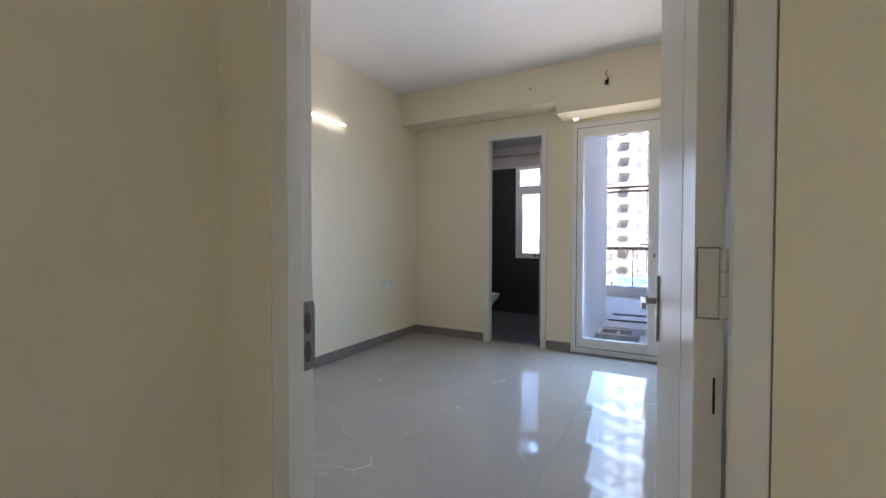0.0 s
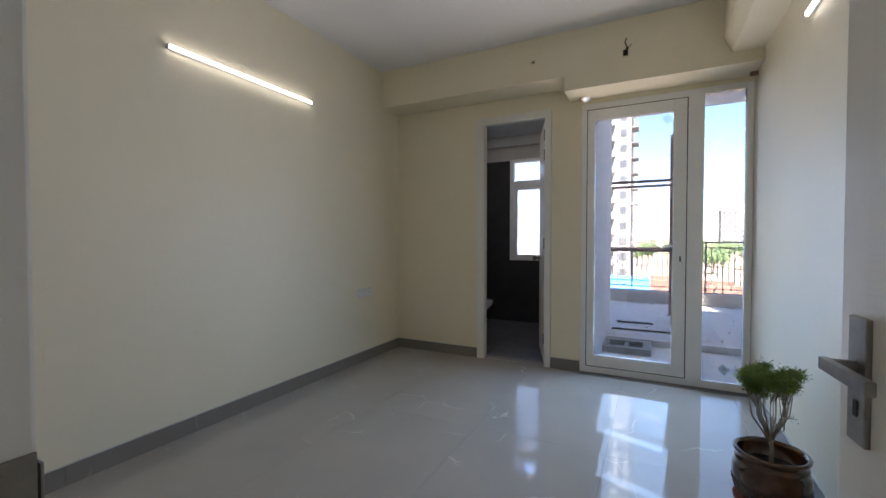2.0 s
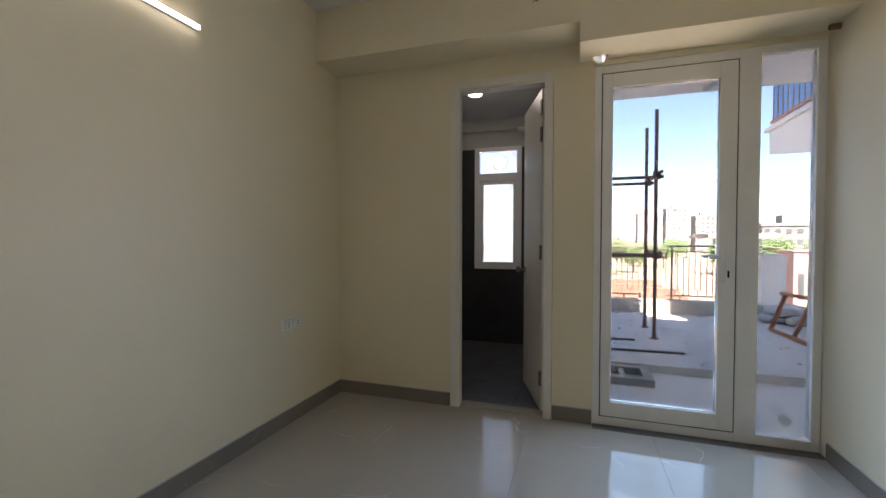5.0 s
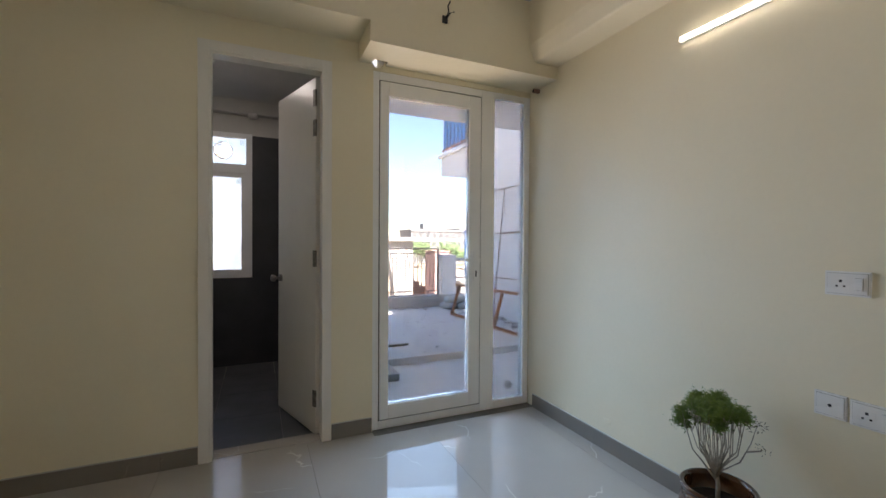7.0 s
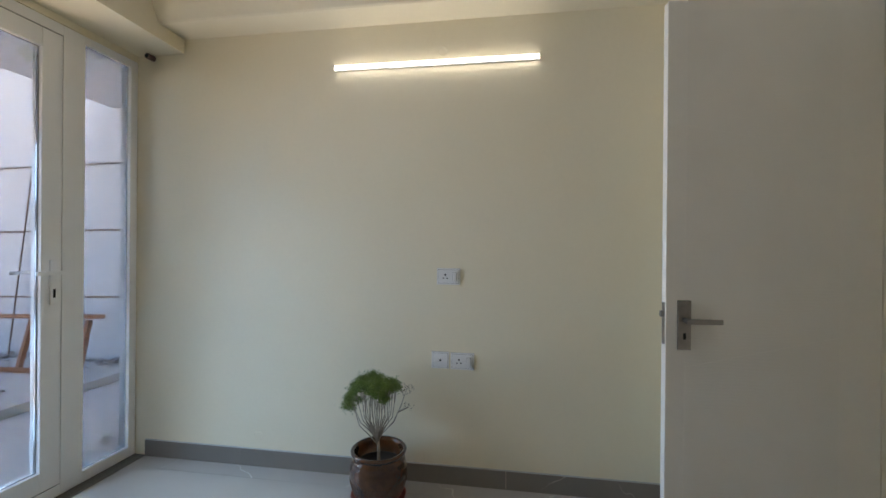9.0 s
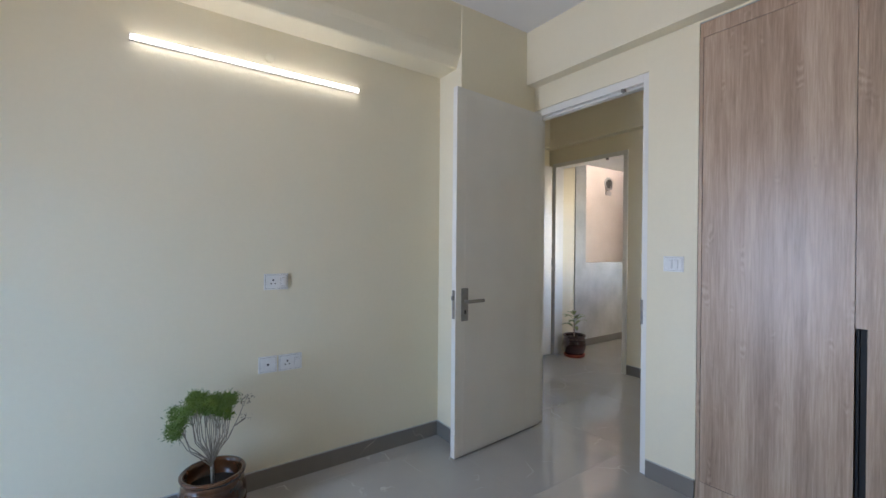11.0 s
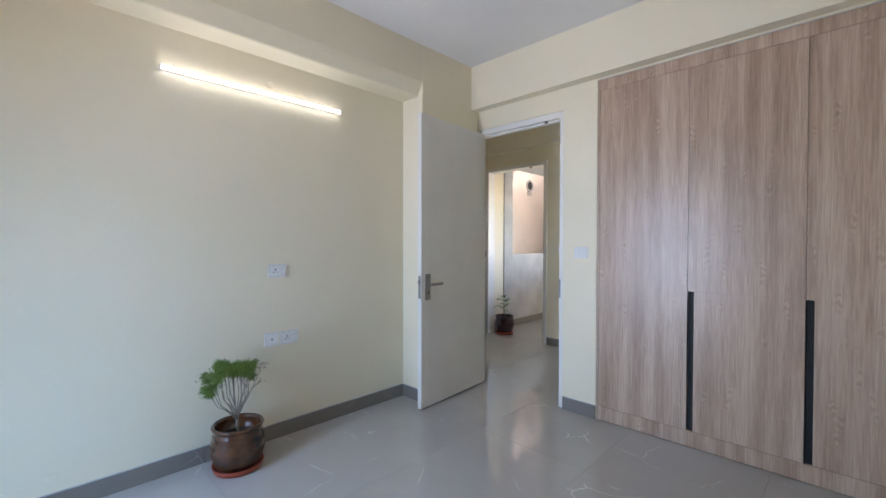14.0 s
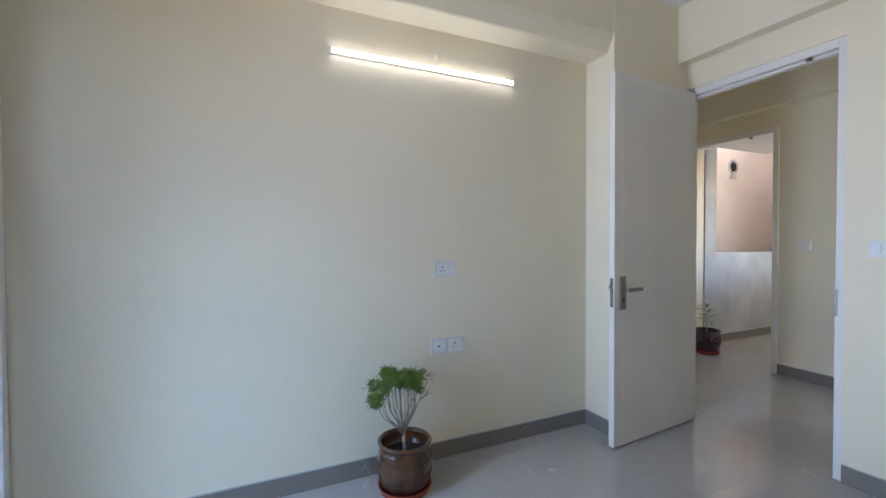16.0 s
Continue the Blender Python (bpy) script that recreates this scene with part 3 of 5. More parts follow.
for i in range(4):
    for j in range(4):
        x0, y0 = BATH_X0 + 0.02 + i * 0.46, YF + 0.14 + j * 0.535
        part("tile", boxes((x0, x0 + 0.456, y0, min(y0 + 0.531, BATH_Y), -0.035, -0.018)), BATH_FLOOR, bfloor)
part("threshold", boxes((BX0, BX1, YF + 0.02, YF + 0.135, -0.035, 0.004), bev=0.003), TILE, bfloor, "grey stone threshold")

win = tagged(new("window_1"), "white window with frosted panes over charcoal tiles", "window", kind="structure")
wy = BATH_Y - 0.012
part("window_frame", boxes((WX0, WX0 + 0.06, wy, wy + 0.08, WZ0, WZ1), (WX1 - 0.06, WX1, wy, wy + 0.08, WZ0, WZ1), (WX0 + 0.06, WX1 - 0.06, wy, wy + 0.08, WZ1 - 0.05, WZ1),
                           (WX0 + 0.06, WX1 - 0.06, wy, wy + 0.08, WZ0, WZ0 + 0.04), (WX0 + 0.06, WX1 - 0.06, wy, wy + 0.08, 2.04, 2.135), bev=0.003), UPVC, win)
part("sash", boxes((WX0 + 0.06, WX0 + 0.11, wy + 0.012, wy + 0.06, WZ0 + 0.04, 2.04), (WX1 - 0.105, WX1 - 0.06, wy + 0.012, wy + 0.06, WZ0 + 0.04, 2.04),
                   (WX0 + 0.11, WX1 - 0.105, wy + 0.012, wy + 0.06, 1.998, 2.04), (WX0 + 0.11, WX1 - 0.105, wy + 0.012, wy + 0.06, WZ0 + 0.04, WZ0 + 0.085), bev=0.003), UPVC, win)
p = part("pane", boxes((WX0 + 0.11, WX1 - 0.105, wy + 0.03, wy + 0.036, WZ0 + 0.085, 1.998)), FROST, win, "frosted glass pane")
p.visible_shadow = False
up = bmesh.new()
x0, x1, z0, z1, cx, cz = WX0 + 0.06, WX1 - 0.06, 2.135, WZ1 - 0.05, -1.545, 2.275
rims = []
for k in range(48):
    a = (k + 0.5) * 2 * math.pi / 48
    dx, dz = math.cos(a), math.sin(a)
    q = min((x1 - cx if dx > 0 else cx - x0) / max(abs(dx), 1e-6), (z1 - cz if dz > 0 else cz - z0) / max(abs(dz), 1e-6))
    rims.append([up.verts.new((cx + dx * m, y, cz + dz * m)) for m, y in ((q, wy + 0.03), (0.084, wy + 0.03), (0.084, wy + 0.036), (q, wy + 0.036))])
for p, q in zip(rims, rims[1:] + rims[:1]):
    for e in range(4):
        up.faces.new((p[e], q[e], q[(e + 1) % 4], p[(e + 1) % 4]))
p = part("pane", up, FROST, win, "frosted glass pane with a round vent hole")
p.visible_shadow = False
part("handle", boxes((WX0 + 0.075, WX0 + 0.095, wy + 0.0, wy + 0.012, 1.45, 1.52), (WX0 + 0.078, WX0 + 0.092, wy - 0.03, wy - 0.012, 1.38, 1.51), (WX0 + 0.078, WX0 + 0.092, wy - 0.012, wy, 1.48, 1.50), bev=0.002), UPVC, win)
cap = lathe([(0.082, 0.0), (0.09, 0.003), (0.094, 0.0), (0.09, -0.003), (0.082, 0.0)], 32)
part("vent_ring", cap, CERAMIC, win, "round white vent ring", True).matrix_basis = pose(-1.545, wy + 0.025, 2.275, 90, 0, 0)
part("label_sticker", boxes((-1.42, -1.385, wy + 0.027, wy + 0.0295, 1.93, 1.98)), FILM, win)
part("label_sticker", boxes((-1.385, -1.35, wy + 0.027, wy + 0.0295, 2.345, 2.40)), FILM, win)

dl = thing("ceiling_light", pose(-1.612, 5.25, 2.80, 0, 0, 0), "round recessed white bathroom downlight, switched on", "ceiling light")
part("rim", lathe([(0.065, -0.012), (0.075, -0.01), (0.078, 0.0), (0.05, 0.0)], 28), PLATE, dl, smooth=True)
part("diffuser", lathe([(0.055, -0.016), (0.062, -0.0125)], 28), LAMP, dl)
sm = thing("ceiling_sensor", pose(-1.26, 6.16, 2.66, 0, 0, 0), "small white round fitting on the bathroom beam", "sensor")
part("body", lathe([(0.02, -0.05), (0.045, -0.045), (0.05, -0.02), (0.04, 0.0)], 20), PLATE, sm, smooth=True)

wc = thing("toilet", pose(-2.12, 5.36, -0.018, 0, 0, -90), "white ceramic toilet with closed lid against bathroom wall", "toilet")
prof = [(0.10, 0.0), (0.11, 0.02), (0.10, 0.10), (0.10, 0.2), (0.13, 0.29), (0.175, 0.36), (0.19, 0.395), (0.18, 0.405)]
bowl = lathe(prof, 32)
for v in bowl.verts:
    v.co.y *= 1.5 if v.co.y > 0 else 1.1
    v.co.y += 0.02
part("bowl", bowl, CERAMIC, wc, smooth=True)
lid = lathe([(0.185, 0.408), (0.195, 0.42), (0.19, 0.435), (0.12, 0.445)], 32)
for v in lid.verts:
    v.co.y *= 1.5 if v.co.y > 0 else 1.1
    v.co.y += 0.02
part("lid", lid, CERAMIC, wc, smooth=True)
part("cistern", boxes((-0.18, 0.18, -0.32, -0.15, 0.36, 0.78), bev=0.02), CERAMIC, wc)


# ---- doors ----
def hinge(parent, x, y, z, h=0.10):
    hb = tube(bmesh.new(), [(x, y, z - h / 2), (x, y, z + h / 2)], 0.007, 10)
    box(hb, x - 0.002, x + 0.03, y + 0.004, y + 0.007, z - h / 2, z + h / 2)
    return part("hinge", hb, DULL, parent, "dull steel hinge")


# bathroom leaf: local x runs from the hinge to the free edge
ang = math.degrees(math.atan2(4.87 - 4.235, -1.046 - (-0.84)))
bd = tagged(new("door_1"), "white flush bathroom door standing half open", "door", kind="structure")
bd.matrix_basis = pose(-0.836, 4.235, 0.0, 0, 0, ang)
bl = part("leaf", boxes((0.0, 0.67, -0.018, 0.018, 0.004, 2.42), bev=0.003), ENAMEL, bd)
for z in (0.25, 1.2, 2.08, 2.28):
    hinge(bd, -0.004, 0.02, z, 0.11)
kb = bmesh.new()
tube(kb, [(0.61, 0.018, 1.03), (0.61, 0.032, 1.03)], 0.027, 16)
tube(kb, [(0.61, 0.03, 1.03), (0.61, 0.075, 1.03)], 0.010, 10)
tube(kb, [(0.61, 0.06, 1.03), (0.61, 0.07, 1.03), (0.61, 0.09, 1.03), (0.61, 0.098, 1.03)], [0.014, 0.026, 0.026, 0.014], 16)
part("door_knob", kb, STEEL, bd, "steel round knob", True)
kb = bmesh.new()
tube(kb, [(0.61, -0.018, 1.03), (0.61, -0.032, 1.03)], 0.027, 16)
tube(kb, [(0.61, -0.03, 1.03), (0.61, -0.055, 1.03), (0.61, -0.07, 1.03), (0.61, -0.09, 1.03), (0.61, -0.098, 1.03)], [0.010, 0.014, 0.026, 0.026, 0.014], 16)
part("door_knob", kb, STEEL, bd, "steel round knob", True)

# bedroom leaf
ang = math.degrees(math.atan2(1.118 - 0.237, 0.447 - 0.518))
md = tagged(new("door_2"), "white enamelled embossed bedroom door standing wide open", "door", kind="structure")
md.matrix_basis = pose(0.520, 0.237, 0.0, 0, 0, ang)
LW = 0.882


def embossed_leaf(m):
    """White enamel with wavy woodgrain relief inside one tall slanted panel."""
    t = m.node_tree
    b = t.nodes["Principled BSDF"]
    tc = t.nodes.new("ShaderNodeTexCoord")
    mp = t.nodes.new("ShaderNodeMapping")
    socket(mp, "Scale", (0.35, 1.0, 1.0))
    wv = t.nodes.new("ShaderNodeTexWave")
    wv.bands_direction = "Z"
    socket(wv, "Scale", 22.0)
    socket(wv, "Distortion", 7.0)
    socket(wv, "Detail", 2.0)
    socket(wv, "Detail Scale", 1.2)
    t.links.new(tc.outputs["Object"], mp.inputs[0])
    t.links.new(mp.outputs[0], wv.inputs["Vector"])
    bp = t.nodes.new("ShaderNodeBump")
    socket(bp, "Strength", 0.10)
    socket(bp, "Distance", 0.002)
    t.links.new(wv.outputs[1], bp.inputs["Height"])
    t.links.new(bp.outputs[0], b.inputs["Normal"])
    return m


EMBOSS = embossed_leaf(surf("embossed_white_enamel", (0.80, 0.775, 0.72), (0.76, 0.735, 0.68), 3.0, 0.42, 0.52))
leaf = part("leaf", boxes((0, LW, -0.02, 0.019, 0.012, 2.415), bev=0.002), ENAMEL, md)
# raised panel fields between slanted grooves on the corridor side face
pan = bmesh.new()
for z0, z1, s0, s1 in ((0.05, 0.82, 0.0, 0.14), (0.825, 1.75, 0.14, -0.12), (1.755, 2.37, -0.12, 0.0)):
    xs = (0.17, 0.80)
    vs = []
    for y in (0.0188, 0.0198):
        vs.append([pan.verts.new((xs[0], y, z0 + max(s0, 0))), pan.verts.new((xs[1], y, z0 - min(s0, 0))), pan.verts.new((xs[1], y, z1 - min(s1, 0))), pan.verts.new((xs[0], y, z1 + max(s1, 0)))])
    pan.faces.new(vs[1])
    for k in range(4):
        pan.faces.new((vs[0][k], vs[0][(k + 1) % 4], vs[1][(k + 1) % 4], vs[1][k]))
part("panel", pan, EMBOSS, leaf)
for z in (0.25, 1.163, 2.2):
    hp = part("hinge", boxes((-0.0016, 0.0, -0.0145, 0.0165, z - 0.0545, z + 0.0545)), DULL, md, "painted-over hinge")
    hb = boxes((-0.003, -0.0017, -0.0125, 0.0145, z - 0.052, z + 0.052))
    tube(hb, [(-0.004, -0.019, z - 0.052), (-0.004, -0.019, z - 0.02)], 0.006, 10)
    tube(hb, [(-0.004, -0.019, z - 0.017), (-0.004, -0.019, z + 0.017)], 0.006, 10)
    tube(hb, [(-0.004, -0.019, z + 0.02), (-0.004, -0.019, z + 0.052)], 0.006, 10)
    part("hinge_plate", hb, ENAMEL, hp)
part("slot", boxes((-0.0012, 0.0, -0.010, -0.007, 0.965, 1.02)), DARK, md)


def lever_set(parent, x, side, zc=1.004):
    """Back plate, lever and keyhole on one face; side is +1 or -1 along local y."""
    f = 0.0195 * side
    pl = part("lock_plate", boxes((x - 0.028, x + 0.028, f, f + 0.009 * side, zc - 0.107, zc + 0.107), bev=0.003), STEEL, parent, "satin steel lock plate")
    lv = bmesh.new()
    tube(lv, [(x, f + 0.009 * side, zc + 0.022), (x, f + 0.05 * side, zc + 0.022)], 0.011, 14)
    box(lv, x - 0.135, x + 0.013, f + 0.042 * side, f + 0.056 * side, zc + 0.011, zc + 0.033, bev=0.003)
    part("lever", lv, STEEL, parent, "satin steel lever handle")
    part("keyhole", boxes((x - 0.006, x + 0.006, f + 0.0092 * side, f + 0.0102 * side, zc - 0.062, zc - 0.035)), DARK, pl)


lever_set(md, LW - 0.075, 1)
lever_set(md, LW - 0.075, -1)
lk = part("lock_face", boxes((LW - 0.0008, LW + 0.0025, -0.012, 0.012, 0.915, 1.10), bev=0.0008), STEEL, md, "steel latch plate on the edge")
part("latch", boxes((LW + 0.0025, LW + 0.016, -0.007, 0.007, 1.035, 1.062), bev=0.002), STEEL, lk)

# leaf across the corridor
d3 = tagged(new("door_3"), "plain white door open flat along corridor end", "door", kind="structure")
d3.matrix_basis = pose(1.885, CY + 0.05, 0.0, 0, 0, 87)
part("leaf", boxes((0.0, 0.92, -0.018, 0.018, 0.012, 2.43), bev=0.003), ENAMEL, d3)
part("hinge", tube(bmesh.new(), [(-0.004, 0.02, 1.15), (-0.004, 0.02, 1.25)], 0.006, 8), DULL, d3)

# ---- glazed screen ----
gs = tagged(new("window_2"), "white glazed balcony door with narrow fixed sidelight", "window", kind="structure")
g0, g1 = YF + 0.008, YF + 0.078
part("window_frame", boxes((GX0, -0.443, g0, g1, 0.004, GH), (0.366, 0.482, g0, g1, 0.004, GH), (0.766, XR - 0.002, g0, g1, 0.004, GH), (-0.443, 0.366, g0, g1, 2.437, GH),
                           (0.482, 0.766, g0, g1, 2.446, GH), (-0.443, 0.366, g0, g1, 0.004, 0.06), (0.482, 0.766, g0, g1, 0.004, 0.066), bev=0.004), UPVC, gs)
part("sealant", boxes((-0.4425, -0.4365, g0 + 0.006, g0 + 0.05, 0.061, 2.436), (0.3595, 0.3655, g0 + 0.006, g0 + 0.05, 0.061, 2.436), (-0.4365, 0.3595, g0 + 0.006, g0 + 0.05, 2.4305, 2.4365),
                      (-0.4365, 0.3595, g0 + 0.006, g0 + 0.05, 0.0605, 0.0675)), DARK, gs, "dark gap and gasket round the door leaf")
gl = part("glass_door", boxes((-0.436, -0.372, g0 - 0.004, g1 - 0.012, 0.068, 2.43), (0.262, 0.359, g0 - 0.004, g1 - 0.012, 0.068, 2.43), (-0.372, 0.262, g0 - 0.004, g1 - 0.012, 2.333, 2.43),
                              (-0.372, 0.262, g0 - 0.004, g1 - 0.012, 0.068, 0.17), bev=0.005), UPVC, gs)
part("gasket", boxes((-0.372, -0.369, g0 + 0.016, g0 + 0.03, 0.17, 2.333), (0.259, 0.262, g0 + 0.016, g0 + 0.03, 0.17, 2.333), (-0.369, 0.259, g0 + 0.016, g0 + 0.03, 2.33, 2.333), (-0.369, 0.259, g0 + 0.016, g0 + 0.03, 0.17, 0.173)), GREY_RUBBER, gl)
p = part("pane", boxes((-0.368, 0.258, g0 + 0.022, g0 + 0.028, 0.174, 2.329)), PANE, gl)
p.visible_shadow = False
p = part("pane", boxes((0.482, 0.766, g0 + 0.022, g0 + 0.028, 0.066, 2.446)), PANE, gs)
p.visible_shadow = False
hp = part("handle", boxes((0.30, 0.335, g0 - 0.014, g0 - 0.004, 1.02, 1.25), bev=0.004), UPVC, gl, "white door handle plate")
lv = bmesh.new()
tube(lv, [(0.3175, g0 - 0.014, 1.185), (0.3175, g0 - 0.06, 1.185)], 0.009, 12)
box(lv, 0.20, 0.327, g0 - 0.068, g0 - 0.054, 1.176, 1.196, bev=0.004)
part("lever", lv, UPVC, hp)
part("keyhole", boxes((0.312, 0.323, g0 - 0.0155, g0 - 0.0142, 1.055, 1.10)), DARK, hp)
lv = bmesh.new()
box(lv, 0.20, 0.327, g1 + 0.03, g1 + 0.045, 1.176, 1.196, bev=0.004)
box(lv, 0.305, 0.33, g1 - 0.012, g1 + 0.03, 1.17, 1.20, bev=0.003)
part("lever", lv, UPVC, gl)
part("label_sticker", boxes((-0.035, 0.035, -0.0012, 0.0, -0.035, 0.035)), FILM, gl, "pale square sticker on the glass").matrix_basis = pose(0.215, g0 + 0.0215, 2.275, 0, 45, 0)
part("label_sticker", boxes((-0.035, 0.035, -0.0012, 0.0, -0.03, 0.03)), FILM, gs, "pale square sticker on the glass").matrix_basis = pose(0.64, g0 + 0.0215, 0.17, 0, 40, 0)
structure("threshold", boxes((GX0, XR, YF - 0.068, YF + 0.06, -0.01, 0.003), bev=0.001), GRANITE, "dark granite strip below the balcony door")

hole = tagged(new("wall_sleeve"), "broken plaster round a hole above the balcony door", "wall hole", kind="structure")
hb = bmesh.new()
x0, x1, z0, z1 = GX0 - 0.012, GX0 + 0.075, 2.505, 2.6
cx, cz = (x0 + x1) / 2, (z0 + z1) / 2
rims = []
for k in range(32):
    a = k * 2 * math.pi / 32
    dx, dz = math.cos(a), math.sin(a)
    q = min((x1 - x0) / 2 / max(abs(dx), 1e-6), (z1 - z0) / 2 / max(abs(dz), 1e-6))
    ri = 0.041 + 0.006 * noise.noise(Vector((dx * 2.1, dz * 2.1, 0.3)))
    rims.append([hb.verts.new((cx + dx * m, y, cz + dz * m)) for m, y in ((q, YF - 0.001), (ri + 0.004 * (k % 3 == 0), YF - 0.001), (ri, YF + 0.012), (ri, YF + 0.025), (q, YF + 0.025))])
for p, q in zip(rims, rims[1:] + rims[:1]):
    for e in range(5):
        hb.faces.new((p[e], q[e], q[(e + 1) % 5], p[(e + 1) % 5]))
part("rim", hb, CREAM, hole)

# ---- wardrobe ----
W0, W1 = XL + 0.004, -0.641
wd = thing("wardrobe", pose(0, YD, 0), "built-in grey oak laminate wardrobe with three tall doors", "wardrobe")
part("body", boxes((W0, W0 + 0.018, -0.57, -0.024, 0.0, 2.612), (W1 - 0.018, W1, -0.57, -0.002, 0.0, 2.612), (W0 + 0.018, W1 - 0.018, -0.58, -0.57, 0.0, 2.612), (W0 + 0.018, W1 - 0.018, -0.57, -0.024, 2.59, 2.612)), WOOD, wd)
part("fascia", boxes((W0, W1 - 0.0185, -0.02, 0.003, 2.533, 2.612), bev=0.001), WOOD, wd)
part("edge_strip", boxes((W1 - 0.018, W1 + 0.0, -0.001, 0.004, 0.0, 2.535)), WOOD, wd)
part("sealant", boxes((W0, W1, -0.004, 0.006, 2.6125, 2.618)), PARAPET, wd, "pale sealant line under the beam")
part("plinth", boxes((W0, -1.866, -0.02, 0.0, 0.004, 0.107), (-1.864, W1 - 0.0185, -0.02, 0.0, 0.004, 0.107)), WOOD, wd)
for x0, x1, hx in ((-1.263, W1 - 0.0195, None), (-1.859, -1.2655, -1.2655), (W0, -1.8615, -1.8615)):
    cut = hx is not None
    if cut:
        specs = [(x0, x1, -0.02, 0.0, 1.046, 2.5315), (x0, x1 - 0.037, -0.02, 0.0, 0.110, 1.0455)]
    else:
        specs = [(x0, x1, -0.02, 0.0, 0.110, 2.5315)]
    d = part("door", boxes(*specs), WOOD, wd)
    if cut:
        part("handle", boxes((x1 - 0.036, x1 - 0.001, -0.035, -0.016, 0.1115, 1.044), (x1 - 0.036, x1 - 0.033, -0.016, 0.002, 0.1115, 1.044), (x1 - 0.012, x1 - 0.009, -0.016, -0.006, 0.1115, 1.044)), BLACK, d, "black recessed pull profile")


# ---- wall lamps ----
def batten(m):
    """LED batten: local x along the wall, y out of the wall."""
    ob = thing("wall_lamp", m, "slim white LED batten lamp on cream wall, switched on", "wall lamp", "LED battens")
    part("housing", boxes((-0.582, 0.582, 0.0, 0.016, -0.0125, 0.0105), bev=0.002), PLATE, ob)
    part("diffuser", boxes((-0.582, 0.582, 0.0165, 0.031, -0.011, 0.010), bev=0.004), LED, ob, "glowing white diffuser")
    part("end_cap", boxes((-0.588, -0.5825, 0.0, 0.032, -0.016, 0.015), bev=0.002), PLATE, ob)
    part("end_cap", boxes((0.5825, 0.588, 0.0, 0.032, -0.016, 0.015), bev=0.002), PLATE, ob)
    return ob


lamp = batten(pose(XR, 2.22, 2.376, 0, 0, 90))
copy_thing(lamp, pose(XL, 2.17, 2.407, 0, 0, -90))


def ring_cap(m):
    ob = thing("conduit_cap", m, "small round conduit cap on the wall above the lamp", "conduit cap", "conduit caps")
    part("ring", lathe([(0.030, 0.0), (0.030, 0.0016), (0.027, 0.002), (0.0265, 0.0008), (0.01, 0.0012), (0.002, 0.0012)], 20), CREAM, ob, smooth=True)
    return ob


cap0 = ring_cap(pose(XR, 2.17, 2.445, 0, -90, 0))
copy_thing(cap0, pose(XL, 2.108, 2.468, 0, 90, 0))


# ---- switch plates; local x to the right, y into the room ----
def plate(name, m, w, h, label, pins=(), rockers=(), jacks=()):
    ob = thing(name, m, label, "socket" if pins else "switch")
    part("frame", boxes((-w / 2, w / 2, 0.0, 0.008, -h / 2, h / 2), bev=0.0015), PLATE, ob)
    part("joint", boxes((-w / 2 + 0.007, w / 2 - 0.007, 0.008, 0.0083, -h / 2 + 0.007, h / 2 - 0.007)), DULL, ob)
    part("face", boxes((-w / 2 + 0.008, w / 2 - 0.008, 0.008, 0.0105, -h / 2 + 0.008, h / 2 - 0.008), bev=0.001), PLATE, ob)
    for px in pins:
        part("socket_body", boxes((px - 0.022, px + 0.022, 0.0105, 0.0118, -0.022, 0.022), bev=0.0005), PLATE, ob)
        hb = boxes((px - 0.0045, px + 0.0045, 0.0119, 0.0124, 0.005, 0.0145), (px - 0.0145, px - 0.0075, 0.0119, 0.0124, -0.013, -0.0065), (px + 0.0075, px + 0.0145, 0.0119, 0.0124, -0.013, -0.0065))
        part("pin_hole", hb, DARK, ob)
    for rx in rockers:
        part("rocker_gap", boxes((rx - 0.0119, rx + 0.0119, 0.0105, 0.0108, -0.0229, 0.0229)), DULL, ob)
        part("rocker", boxes((rx - 0.011, rx + 0.011, 0.0108, 0.0165, -0.022, 0.022), bev=0.0015), PLATE, ob)
    for jx in jacks:
        jb = tube(bmesh.new(), [(jx, 0.0105, 0), (jx, 0.013, 0)], 0.006, 12)
        part("jack", jb, DARK, ob)
    return ob


# local x runs along -y on the east wall
plate("power_socket", pose(XR, 2.125, 1.170, 0, 0, 90), 0.133, 0.092, "white three-pin socket with rocker switch on cream wall", pins=(0.018,), rockers=(-0.035,))
plate("aerial_socket", pose(XR, 2.168, 0.697, 0, 0, 90), 0.10, 0.094, "square white aerial socket plate near the skirting", jacks=(0.0,))
plate("power_socket", pose(XR, 2.043, 0.695, 0, 0, 90), 0.133, 0.094, "white three-pin socket beside the aerial plate", pins=(0.018,), rockers=(-0.035,))
plate("power_socket", pose(XL, 3.488, 0.70, 0, 0, -90), 0.215, 0.085, "wide white socket plate low on cream wall", pins=(-0.07,), rockers=(-0.02, 0.02, 0.06))
plate("light_switch", pose(-0.513, YD, 1.292, 0, 0, 0), 0.112, 0.088, "white double rocker switch plate beside the bedroom door", rockers=(-0.016, 0.016))
plate("light_switch", pose(0.64, CY, 1.29, 0, 0, 0), 0.10, 0.085, "white switch plate on the corridor wall", rockers=(0.0,))
blank = thing("blank_plate", pose(XL, 1.06, 0.675, 0, 0, -90), "flat cream blanking plate low on the bedside wall", "socket")
part("frame", boxes((-0.065, 0.065, 0.0, 0.003, -0.042, 0.042), bev=0.001), CREAM, blank)
part("face", boxes((-0.058, 0.058, 0.003, 0.004, -0.036, 0.036)), CREAM, blank)


